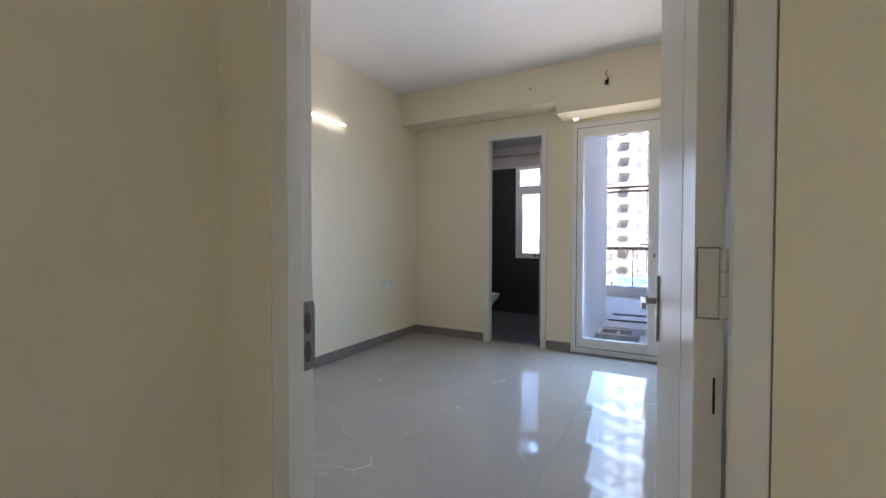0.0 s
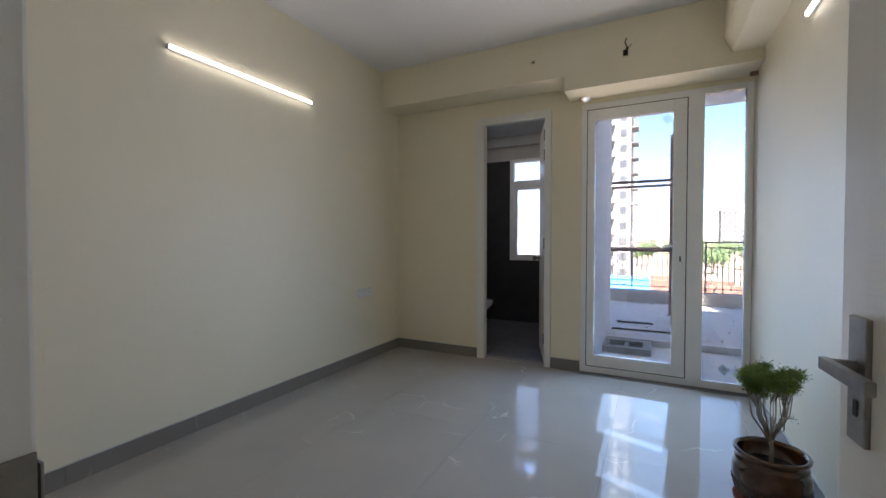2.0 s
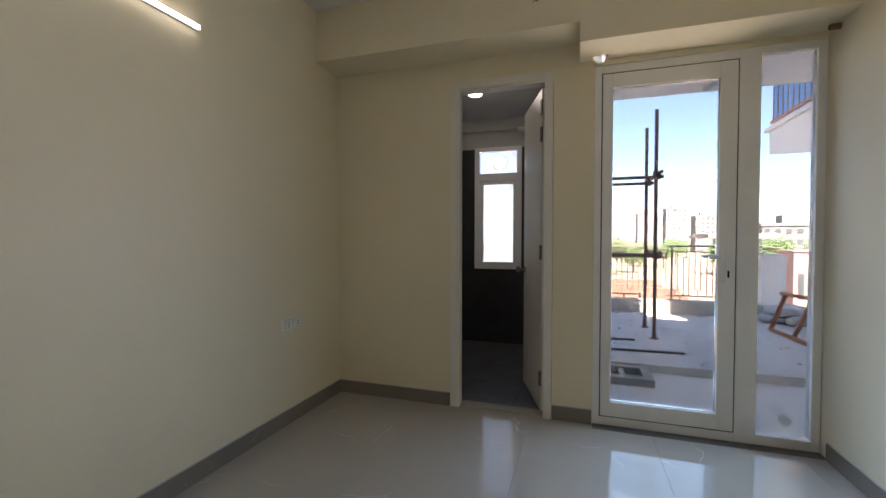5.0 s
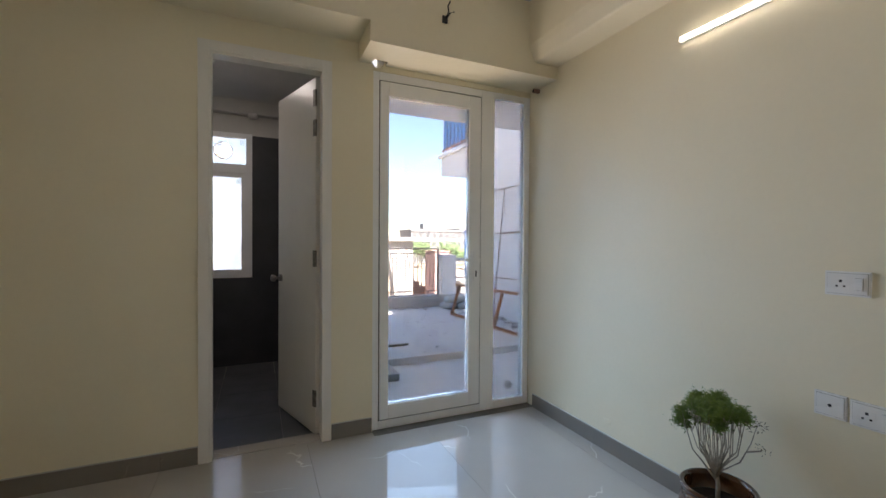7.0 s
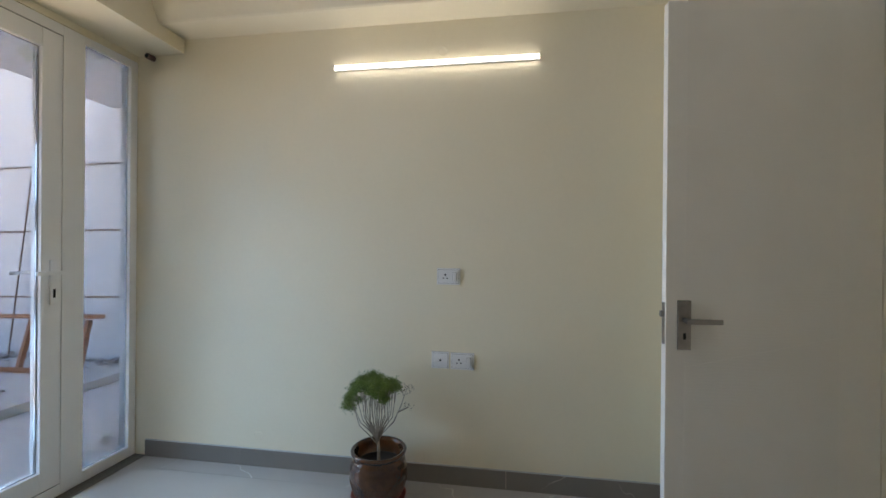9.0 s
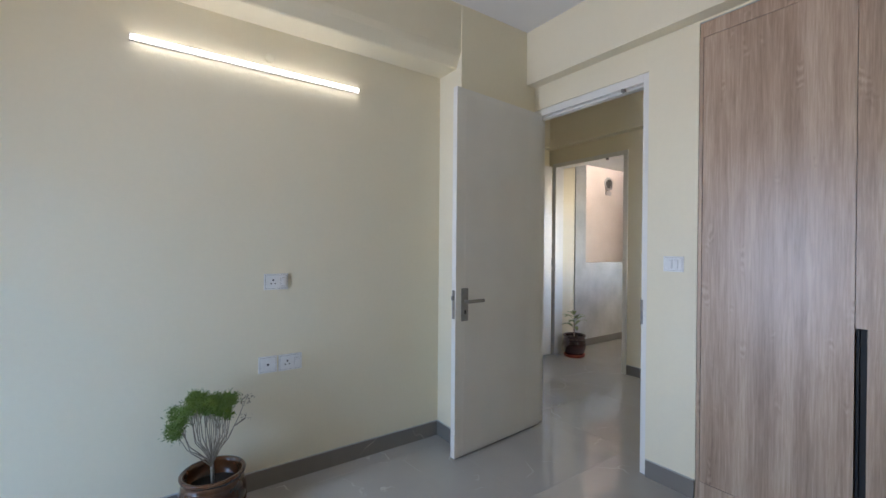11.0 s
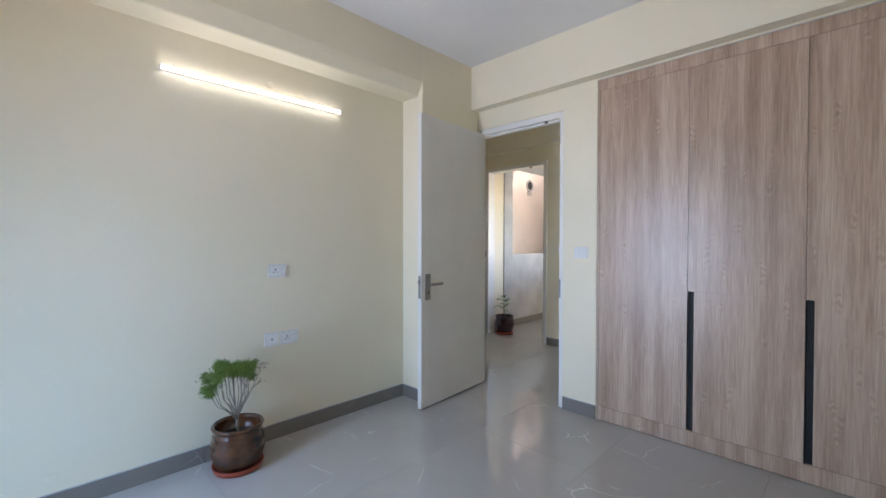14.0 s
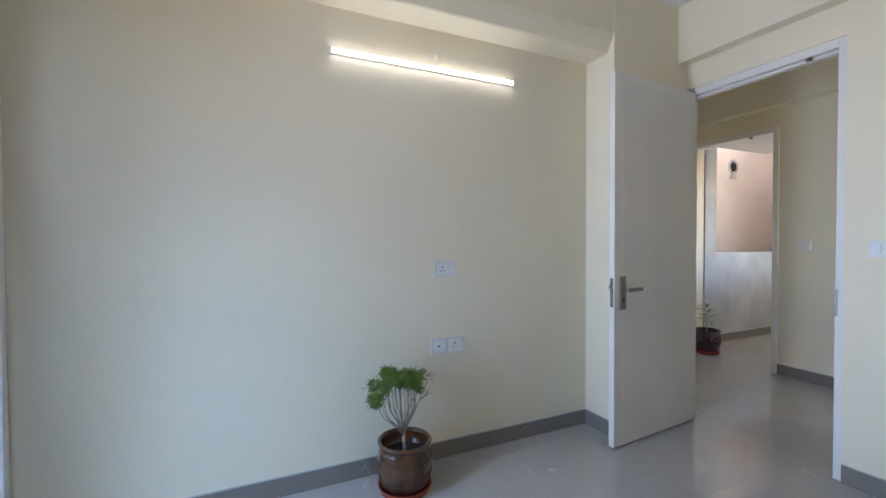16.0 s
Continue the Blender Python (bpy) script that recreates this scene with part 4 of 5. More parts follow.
# ---- loose wires and marks ----
def wire_stub(name, m, label, strands, material, boxed):
    ob = thing(name, m, label, "wire")
    if boxed:
        part("conduit_end", boxes((-0.02, 0.016, -0.014, 0.0, -0.026, 0.018), bev=0.003), DARK, ob)
    for pts in strands:
        part("strand", tube(bmesh.new(), pts, 0.0045, 6), material, ob)
    return ob


wire_stub("loose_wire", pose(-0.10, 3.805, 2.765), "loose black wires sticking out of the beam", [[(0, -0.01, 0), (0.01, -0.04, 0.03), (-0.005, -0.06, 0.055), (0.008, -0.07, 0.085)],
          [(0.005, -0.01, 0.0), (0.02, -0.04, 0.025), (0.045, -0.05, 0.035)]], DARK, True)
wire_stub("loose_wire", pose(-0.86, 3.805, 2.822), "short red wire ends at a hole in the beam", [[(-0.02, 0.0, 0.0), (-0.01, -0.02, 0.005), (0.015, -0.03, -0.01)], [(0, 0, 0), (0.012, -0.02, 0.012)]],
          RED_OXIDE, False)
stub = thing("pipe_stub", pose(XR, 4.02, 2.511, 0, -90, 0), "dark stub of capped pipe near the ceiling corner", "pipe")
part("pipe", tube(bmesh.new(), [(0, 0, 0), (0, 0.004, 0.05)], 0.017, 12), RUST, stub)
part("mouth", tube(bmesh.new(), [(0, 0.004, 0.05), (0, 0.004, 0.051)], 0.012, 12), DARK, stub)
dab = thing("plaster_patch", pose(XR, 3.28, 0.187, 0, -90, 0), "small rough filler patch on cream wall", "wall mark")
pb = lathe([(0.022, 0.0), (0.02, 0.002), (0.012, 0.003)], 14)
for v in pb.verts:
    v.co.x *= 1 + 0.4 * noise.noise(v.co * 60)
    v.co.y *= 1.3 + 0.6 * noise.noise(v.co * 50)
part("filler", pb, CREAM, dab)


# ---- potted plants ----
def pot(parent, r, h, material, weave):
    k = r / 0.165
    pr = [(0.105 * k, 0.0), (0.118 * k, 0.012), (0.140 * k, 0.05), (0.158 * k, 0.105), (0.164 * k, 0.15), (0.160 * k, 0.19), (0.149 * k, 0.212), (0.153 * k, 0.219),
          (0.150 * k, 0.228), (0.141 * k, 0.238), (0.146 * k, 0.252), (0.158 * k, 0.262), (0.160 * k, 0.272), (0.152 * k, 0.279), (0.140 * k, 0.276), (0.136 * k, 0.255), (0.136 * k, 0.165)]
    body = part("pot", lathe([(a, b * h / 0.279) for a, b in pr], 56), material, parent, smooth=True)
    if weave:
        wb = bmesh.new()
        n, rows = 60, 7
        for i in range(n):
            for j in range(rows):
                a0 = (i + 0.5 * (j % 2)) * 2 * math.pi / n
                zc = (0.040 + j * 0.0135) * h / 0.279
                rr = np.interp(zc, [p[1] * h / 0.279 for p in pr[:7]], [p[0] for p in pr[:7]]) + 0.0008
                q = [wb.verts.new((rr * math.cos(a0 + u), rr * math.sin(a0 + u), zc + v)) for u, v in ((-0.042, -0.007), (0.012, -0.007), (0.042, 0.007), (-0.012, 0.007))]
                c = wb.verts.new(((rr + 0.0042) * math.cos(a0), (rr + 0.0042) * math.sin(a0), zc))
                for e in range(4):
                    wb.faces.new((q[e], q[(e + 1) % 4], c))
        part("woven_band", wb, material, body, "embossed basket-weave band")
    part("soil", lathe([(0.001, 0.205 * h / 0.279), (0.05 * k, 0.208 * h / 0.279), (0.10 * k, 0.202 * h / 0.279), (0.135 * k, 0.206 * h / 0.279)], 28), SOIL, parent)
    return body


def saucer(parent, r):
    return part("saucer", lathe([(r * 0.86, 0.0), (r * 0.92, 0.004), (r, 0.036), (r * 0.98, 0.038), (r * 0.9, 0.012), (0.01, 0.010)], 48), CLAY, parent, "red plastic saucer", True)


plant = thing("potted_plant", pose(0.609, 2.461, 0), "feathery green bonsai-like plant in brown glazed pot on saucer", "potted plant")
saucer(plant, 0.145)
b0 = pot(plant, 0.151, 0.262, GLAZE, True)
b0.matrix_basis = pose(0, 0, 0.012)
rng = random.Random(5)
trunk = bmesh.new()
tube(trunk, [(0.0, 0.0, 0.18), (0.004, 0.003, 0.275), (-0.002, 0.006, 0.33)], [0.0095, 0.0085, 0.007], 8)
tips = []
for k in range(26):
    a = k * 2.4 + rng.uniform(-0.3, 0.3)
    reach = rng.uniform(0.02, 0.138)
    base = Vector((-0.002, 0.006, rng.uniform(0.29, 0.335)))
    ty = 0.022 + reach * (1.12 if math.sin(a) > 0 else 0.85) * math.sin(a)
    top = Vector((reach * 0.85 * math.cos(a), ty, rng.uniform(0.592, 0.642) - reach * 0.24 - max(0.0, ty - 0.07) * 0.7))
    mid = base.lerp(top, 0.45) + Vector((0.03 * math.cos(a), 0.03 * math.sin(a), -0.015))
    tube(trunk, [base, base.lerp(mid, 0.6) + Vector((0, 0, 0.004)), mid, top], [0.0042, 0.0030, 0.0022, 0.0011], 5)
    tips.append(top)
    for _ in range(2):
        t2 = top + Vector((rng.uniform(-0.035, 0.035), rng.uniform(-0.035, 0.035), rng.uniform(-0.015, 0.025)))
        tube(trunk, [mid.lerp(top, 0.5), t2], [0.002, 0.001], 4)
        tips.append(t2)
for pts in ([(0, 0, 0.33), (0.03, -0.07, 0.40), (0.02, -0.115, 0.50), (0.0, -0.15, 0.60)], [(0.02, -0.1, 0.46), (0.03, -0.15, 0.485)]):
    tube(trunk, pts, [0.004, 0.003, 0.002, 0.001][:len(pts)], 5)
part("stem", trunk, BARK, plant, "pale bare branching stems", True)


def fronds(tips, n, size, rng):
    """Many small needle-like leaflets in tufts about the tips."""
    verts, faces = [], []
    for tip in tips:
        for _ in range(n):
            o = tip + Vector((rng.gauss(0, 0.012), rng.gauss(0, 0.012), rng.gauss(0.002, 0.010)))
            d = Vector((rng.uniform(-1, 1), rng.uniform(-1, 1), rng.uniform(-0.55, 0.7))).normalized()
            s = size * rng.uniform(0.6, 1.3)
            side = d.orthogonal().normalized() * s * 0.10
            i = len(verts)
            m = o + d * s * 0.55 + Vector((0, 0, s * 0.05))
            verts += [o, m + side, m - side, o + d * s]
            faces += [(i, i + 1, i + 3, i + 2)]
    me = bpy.data.meshes.new("foliage")
    me.from_pydata([tuple(v) for v in verts], [], faces)
    return me


tips += [Vector((-0.03, 0.17, 0.49)), Vector((-0.02, 0.158, 0.505)), Vector((0.0, 0.15, 0.475))]
fm = fronds(tips, 170, 0.017, rng)
fm.materials.append(LEAF)
fo = new("foliage", fm)
fo.parent = plant
fm2 = fronds([Vector((0.0, -0.15, 0.6)), Vector((0.005, -0.145, 0.575)), Vector((0.03, -0.15, 0.485))], 16, 0.018, rng)
fm2.materials.append(LEAF_DRY)
f2 = new("dry_leaves", fm2)
f2.parent = plant

plant2 = thing("potted_plant", pose(1.665, -1.72, 0), "leafy variegated plant in dark red glazed pot by the lobby doorway", "potted plant")
saucer(plant2, 0.135)
b0 = pot(plant2, 0.148, 0.265, GLAZE_RED, False)
b0.matrix_basis = pose(0, 0, 0.012)
st = tube(bmesh.new(), [(0, 0, 0.22), (0.005, 0, 0.33), (0.0, 0.005, 0.43)], [0.008, 0.007, 0.005], 7)
part("stem", st, BARK, plant2)
lv = bmesh.new()
for k in range(15):
    a, z = k * 2.4, 0.36 + 0.012 * k
    ln, dr = 0.19 - 0.004 * k, rng.uniform(-0.03, 0.06)
    out = Vector((math.cos(a), math.sin(a), 0))
    sd = Vector((-out.y, out.x, 0)) * 0.027
    prev = None
    for s, w in ((0.05, 0.1), (0.3, 0.75), (0.55, 1.0), (0.8, 0.7), (1.0, 0.04)):
        c = Vector((0, 0, z)) + out * ln * s + Vector((0, 0, dr * s + 0.05 * math.sin(s * 2.2) - 0.03 * s * s))
        row = [lv.verts.new(c - sd * w), lv.verts.new(c + Vector((0, 0, -0.006 * w))), lv.verts.new(c + sd * w)]
        if prev:
            lv.faces.new((prev[0], prev[1], row[1], row[0]))
            lv.faces.new((prev[1], prev[2], row[2], row[1]))
        prev = row
part("leaves", lv, LEAF_BIG, plant2, "pale-veined green leaves", True)

# ---- terrace ----
SLAB_Z = 2.90
structure("terrace_floor", boxes((-6.0, 3.2, 5.86, 9.6, -0.3, -0.022)), SCREED, "unfinished grey cement terrace floor with a low step", "floor")
structure("terrace_floor_lower", boxes((-6.0, 3.2, YF + TF, 5.86, -0.3, -0.092)), SCREED_PALE, "smooth pale cement floor by the balcony door", "floor")
structure("terrace_kerb", boxes((-0.42, 2.75, 5.82, 5.95, -0.093, -0.008), bev=0.012), SCREED, "low rough concrete kerb across the terrace", "kerb")
structure("terrace_slab", boxes((-6.0, 3.2, YF + TF, 6.40, SLAB_Z + 0.05, SLAB_Z + 0.25)), EXT, "white painted underside of the balcony above", "slab")
structure("terrace_wall", boxes((2.75, 3.2, YF + TF, 8.58, -0.3, 9.0), (XR + 0.2, 2.75, YF + 0.05, YF + TF, -0.3, SLAB_Z + 0.05)), EXT, "tall white exterior wall with form-tie bars", "wall")
# Unseen block added to keep direct sun off the terrace; height sets the shadow.
structure("facade_above", boxes((-8.0, 2.3, -5.8, YF + TF, ZC + 0.2, 8.0)), EXT, "unseen white block above the rooms, added to shade the terrace", "wall")
structure("terrace_parapet", boxes((-6.0, 3.0, 9.28, 9.52, -0.3, 0.215), bev=0.01), CONCRETE, "low grey cement kerb under the railing", "parapet")

rail = thing("railing", pose(0, 9.40, 0.215), "dark metal balcony railing with looped bars", "railing")
part("top_rail", boxes((-3.0, 2.31, -0.02, 0.02, 0.955, 0.985), bev=0.004), RAIL, rail)
part("middle_rail", boxes((-3.0, 2.31, -0.012, 0.012, 0.86, 0.88)), RAIL, rail)
part("bottom_rail", boxes((-3.0, 2.31, -0.012, 0.012, 0.075, 0.095)), RAIL, rail)
for k in range(5):
    x = 2.285 - k * 1.28
    part("post", boxes((x - 0.016, x + 0.016, -0.016, 0.016, 0.0, 0.955)), RAIL, rail)
for k in range(6):
    x = 2.06 - k * 0.92
    part("foot", boxes((x - 0.012, x + 0.012, -0.012, 0.012, 0.0, 0.075)), RAIL, rail)
loop_low = boxes((-0.05, -0.038, -0.006, 0.006, 0.19, 0.86), (0.038, 0.05, -0.006, 0.006, 0.19, 0.86), (-0.05, 0.05, -0.006, 0.006, 0.178, 0.19), (-0.006, 0.006, -0.006, 0.006, 0.095, 0.178))
loop_high = boxes((-0.05, -0.038, -0.006, 0.006, 0.095, 0.77), (0.038, 0.05, -0.006, 0.006, 0.095, 0.77), (-0.05, 0.05, -0.006, 0.006, 0.77, 0.782), (-0.006, 0.006, -0.006, 0.006, 0.782, 0.86))
lo = part("baluster", loop_low, RAIL, rail)
hi = part("baluster", loop_high, RAIL, rail)
n = 0
for k in range(14):
    for src, dx in ((lo, 0.0), (hi, 0.183)):
        x = 2.15 - k * 0.366 - dx
        ob = src
        if n > 1:
            ob = new("baluster", src.data)
            ob.parent = rail
        ob.matrix_basis = pose(x, 0, 0)
        n += 1

post = thing("parapet_post", pose(2.5, 9.40, 0.215), "plain white plastered end post of the railing", "post")
part("shaft", boxes((-0.17, 0.17, -0.11, 0.11, 0.0, 0.82), bev=0.01), EXT, post)
part("cap", boxes((-0.18, 0.18, -0.12, 0.12, 0.8205, 0.845), bev=0.006), EXT, post)

sc = thing("scaffold", pose(0.38, 7.17, -0.022), "rusty steel pipe scaffold with clamps on the terrace", "scaffold")
for x, y, h in ((0, 0, 3.04), (-0.01, 0.76, 2.99), (-1.75, 0.0, 3.0), (-1.75, 0.76, 2.6)):
    part("upright", tube(bmesh.new(), [(x, y, 0.03), (x, y, h)], 0.024, 12), RUST, sc)
    part("base_plate", tube(bmesh.new(), [(x, y, 0.0), (x, y, 0.012), (x, y, 0.0125), (x, y, 0.05)], [0.06, 0.06, 0.03, 0.03], 12), RUST, sc)
for z in (2.16, 1.10):
    for y in (0.05, 0.71):
        part("ledger", tube(bmesh.new(), [(-2.0, y, z), (0.10, y, z)], 0.022, 10), RUST, sc)
    part("transom", tube(bmesh.new(), [(0.05, -0.1, z + 0.05), (0.04, 0.86, z + 0.05)], 0.022, 10), RUST, sc)
    for x, y in ((0, 0.025), (0, 0.735)):
        part("clamp", boxes((x - 0.035, x + 0.055, y - 0.035, y + 0.035, z - 0.035, z + 0.075), bev=0.01), RUST, sc)
        part("clamp_bolt", tube(bmesh.new(), [(x + 0.05, y, z + 0.02), (x + 0.085, y, z + 0.02)], 0.009, 6), RUST, sc)

dr = thing("drain_box", pose(-0.14, 5.52, -0.092), "square cast concrete gully box on the terrace floor", "drain box")
part("curb", boxes((-0.28, 0.245, -0.2, -0.10, 0.0, 0.075), (-0.28, 0.245, 0.17, 0.27, 0.0, 0.075), (0.155, 0.245, -0.10, 0.17, 0.0, 0.075), (-0.05, 0.0, -0.10, 0.17, 0.0, 0.06), (-0.28, -0.22, -0.10, 0.17, 0.0, 0.075), bev=0.008), CONCRETE, dr)
part("sump", boxes((-0.22, -0.05, -0.10, 0.17, 0.0, 0.006), (0.0, 0.155, -0.10, 0.17, 0.0, 0.006)), DARK, dr)
for x0, x1, y in ((-0.40, 0.58, 6.40), (-0.38, 0.12, 6.95)):
    pk = thing("timber_batten", pose((x0 + x1) / 2, y, -0.022, 0, 0, 2), "dark weathered timber batten lying on the terrace", "batten", "loose battens")
    part("plank", boxes((-(x1 - x0) / 2, (x1 - x0) / 2, -0.02, 0.02, 0.0, 0.022), bev=0.003), TIMBER, pk)

# trestle frames of angle iron against the white wall
tr = thing("steel_trestle", pose(2.36, 7.25, -0.022), "red-oxide painted angle-iron frame leaning on the terrace wall", "steel frame")


def angle_bar(a, b, w=0.045):
    a, b = Vector(a), Vector(b)
    d = (b - a).normalized()
    u = (Vector((0, 0, 1)) if abs(d.z) < 0.8 else Vector((1, 0, 0)))
    s = d.cross(u).normalized()
    u = s.cross(d).normalized()
    bm = bmesh.new()
    for p, q in ((s, u), (u, s)):
        vs = [bm.verts.new(e + p * w * i + q * 0.005 * j) for e in (a, b) for i in (0, 1) for j in (0, 1)]
        for f in ((0, 1, 3, 2), (4, 6, 7, 5), (0, 4, 5, 1), (2, 3, 7, 6), (0, 2, 6, 4), (1, 5, 7, 3)):
            bm.faces.new([vs[i] for i in f])
    return bm


for a, b in (((-0.28, 1.06, 0.005), (-0.15, -1.08, 0.005)), ((0.0, 1.45, 0.49), (0.08, -1.1, 0.55)), ((-0.28, 1.03, 0.005), (-0.01, 1.28, 0.49)), ((-0.20, 0.55, 0.005), (0.02, 0.62, 0.50)),
             ((-0.17, -0.29, 0.005), (0.05, -0.18, 0.52)), ((-0.155, -1.03, 0.005), (0.07, -0.9, 0.53))):
    part("angle_bar", angle_bar(a, b), RED_OXIDE, tr)

for z, y0, y1 in ((2.28, 6.1, 8.66), (1.50, 5.7, 8.62), (0.70, 6.1, 8.6)):
    tb = thing("tie_bar", pose(2.735, y0, z), "thin rusty steel bar fixed along the white wall", "steel bar", "wall bars")
    part("bar", tube(bmesh.new(), [(0, 0, 0.03), (0, (y1 - y0) * 0.5, 0.0), (0, y1 - y0, -0.03)], 0.011, 6), RUST if z < 2 else RAIL, tb)
ub = thing("tie_bar", pose(2.64, 7.72, -0.022), "thin upright rusty steel bar against the white wall", "steel bar", "wall bars")
part("bar", tube(bmesh.new(), [(0.0, 0.0, 0.0), (0.085, -0.22, 2.29)], 0.009, 6), RUST, ub)

sk = thing("cement_sack", pose(2.42, 8.98, -0.022, 0, 0, 20), "slumped pale cement sacks beside the railing post", "sack")
for k, (x, y, z, rz) in enumerate(((0, 0, 0.0, 10), (0.16, -0.22, 0.0, 60), (0.05, -0.1, 0.115, -25))):
    sb = bmesh.new()
    bmesh.ops.create_uvsphere(sb, u_segments=16, v_segments=10, radius=1)
    for v in sb.verts:
        nz = noise.noise(v.co * 2.3 + Vector((k * 3, 0, 0))) * 0.25
        c = v.co * (1 + nz)
        v.co = Vector((0.26 * max(-1, min(1, c.x * 1.15)), 0.17 * max(-1, min(1, c.y * 1.15)), max(0.0, 0.075 + 0.085 * c.z)))
    part("bag", sb, SACK, sk, smooth=True).matrix_basis = pose(x, y, z, 0, 0, rz)
rub = bmesh.new()
rr = random.Random(3)
for k in range(260):
    if k < 110:
        x, y = 2.74 - abs(rr.gauss(0, 0.12)), rr.uniform(6.0, 8.5)
    elif k < 170:
        x, y = rr.uniform(-0.4, 2.5), 9.27 - abs(rr.gauss(0, 0.1))
    else:
        x, y = rr.uniform(-0.4, 2.6), rr.uniform(5.98, 9.2)
    s = rr.uniform(0.008, 0.035) if k < 170 else rr.uniform(0.005, 0.016)
    box(rub, x - s, x + s * rr.uniform(0.5, 1.2), y - s, y + s * rr.uniform(0.5, 1.2), -0.023, -0.022 + s * rr.uniform(0.5, 1.3))
tagged(mesh_object("rubble", rub, CONCRETE), "loose mortar crumbs and rubble on the terrace", "rubble", kind="stuff")

nb = thing("upper_balcony", pose(2.85, 8.6, 2.93), "pale projecting balcony with blue panelled railing", "balcony")
sb = bmesh.new()
vs = [sb.verts.new(v) for v in ((0, 0, -0.33), (0, 1.93, 0.0), (0, 1.93, 0.42), (0, 0, 0.42), (1.6, 0, -0.33), (1.6, 1.93, 0.0), (1.6, 1.93, 0.42), (1.6, 0, 0.42))]
for f in ((0, 1, 2, 3), (4, 7, 6, 5), (0, 4, 5, 1), (1, 5, 6, 2), (2, 6, 7, 3), (3, 7, 4, 0)):
    sb.faces.new([vs[i] for i in f])
part("slab", sb, EXT, nb)
part("ledge", boxes((-0.06, 1.6, 0.0, 2.02, 0.4205, 0.5), bev=0.01), EXT, nb)
part("blue_panel", boxes((0.05, 0.08, 0.05, 1.9, 0.56, 1.6), (0.08, 1.6, 1.87, 1.9, 0.56, 1.6)), BLUE, nb, "bright blue sheet panel")
part("bottom_rail", boxes((0.0, 0.03, 0.0, 1.93, 0.58, 0.62)), RED_OXIDE, nb)
for k in range(10):
    part("baluster", boxes((0.005, 0.02, 0.1 + k * 0.19, 0.115 + k * 0.19, 0.5, 1.6)), RED_OXIDE, nb)

# ---- ground and distance ----
GZ = -7.0
structure("ground", boxes((-1500, 1500, 14, 3000, GZ - 1.0, GZ)), EARTH, "dry bare building-site ground to the horizon")


def house(x, y, w, d, h, storeys, bays, wall, label, name="apartment_building", balcony=True, group=""):
    ob = thing(name, pose(x, y, GZ), label, "building", group)
    part("wall", boxes((0, w, 0, d, 0, h)), wall, ob)
    part("roof", boxes((-0.3, w + 0.3, -0.3, d + 0.3, h, h + 0.9), (w * 0.3, w * 0.5, d * 0.3, d * 0.6, h + 0.9, h + 3.5)), wall, ob)
    sh, bw = h / storeys, w / bays
    pane = mesh_object("window", boxes((0, bw * 0.5, -0.12, 0.05, 0, sh * 0.45)), FAR_GLASS)
    slab = mesh_object("balcony", boxes((0, bw * 0.8, -1.3, 0.0, -0.1, 0.1), (0, bw * 0.8, -1.3, -1.2, 0.1, 1.0)), wall) if balcony else None
    first = True
    for i in range(storeys):
        for j in range(bays):
            x0, z0 = (j + 0.25) * bw, (i + 0.3) * sh
            o = pane if first else new("window", pane.data)
            o.parent, o.location = ob, (x0, 0, z0)
            if balcony and j % 2 == 0:
                o = slab if first else new("balcony", slab.data)
                o.parent, o.location = ob, (x0 - bw * 0.15, 0, i * sh)
            first = False
    return ob


tw = house(-20.2, 92, 16, 18, 66, 21, 6, FAR_WHITE, "tall white residential tower with stacked balconies")
eb = bmesh.new()
for i in range(20):
    box(eb, 16.0, 17.3, 1.5, 6.0, i * 3.14 + 2.9, i * 3.14 + 3.1)
    box(eb, 17.15, 17.3, 1.5, 6.0, i * 3.14 + 3.1, i * 3.14 + 4.0)
part("side_balconies", eb, FAR_GREY, tw)["kind"] = "stuff"
for x, y, w, h, st, by in ((40, 330, 16, 27, 9, 5), (60, 340, 14, 31, 10, 4), (78, 335, 12, 25, 8, 4), (16, 420, 20, 22, 7, 6), (-8, 460, 18, 18, 6, 5)):
    house(x, y, w, 14, h, st, by, FAR_WHITE, "pale distant apartment block on the horizon", group="distant blocks", balcony=False)
for x, y, w, h, st, by in ((52, 150, 22, 12.6, 4, 8), (75.5, 156, 34, 13.6, 4, 11), (150, 175, 40, 13, 4, 10)):
    house(x, y, w, 14, h, st, by, FAR_GREY, "low grey apartment block beyond the site", group="low blocks", balcony=False)

dk = thing("concrete_canopy", pose(10.2, 42, GZ), "raised concrete deck under construction on slanted piers", "canopy")
part("deck", boxes((-0.6, 4.4, -1.5, 5, 8.45, 8.85), bev=0.05), FAR_WHITE, dk)
for x in (0.4,):
    pb = bmesh.new()
    vs = [pb.verts.new(v) for v in ((x - 0.2, -1, 8.45), (x + 2.6, -1, 8.45), (x + 2.6, -1, 0), (x + 1.2, -1, 0), (x - 0.2, 0.2, 8.45), (x + 2.6, 0.2, 8.45), (x + 2.6, 0.2, 0), (x + 1.2, 0.2, 0))]
    for f in ((0, 1, 2, 3), (4, 7, 6, 5), (0, 4, 5, 1), (1, 5, 6, 2), (2, 6, 7, 3), (3, 7, 4, 0)):
        pb.faces.new([vs[i] for i in f])
    part("pier", pb, FAR_WHITE, dk)
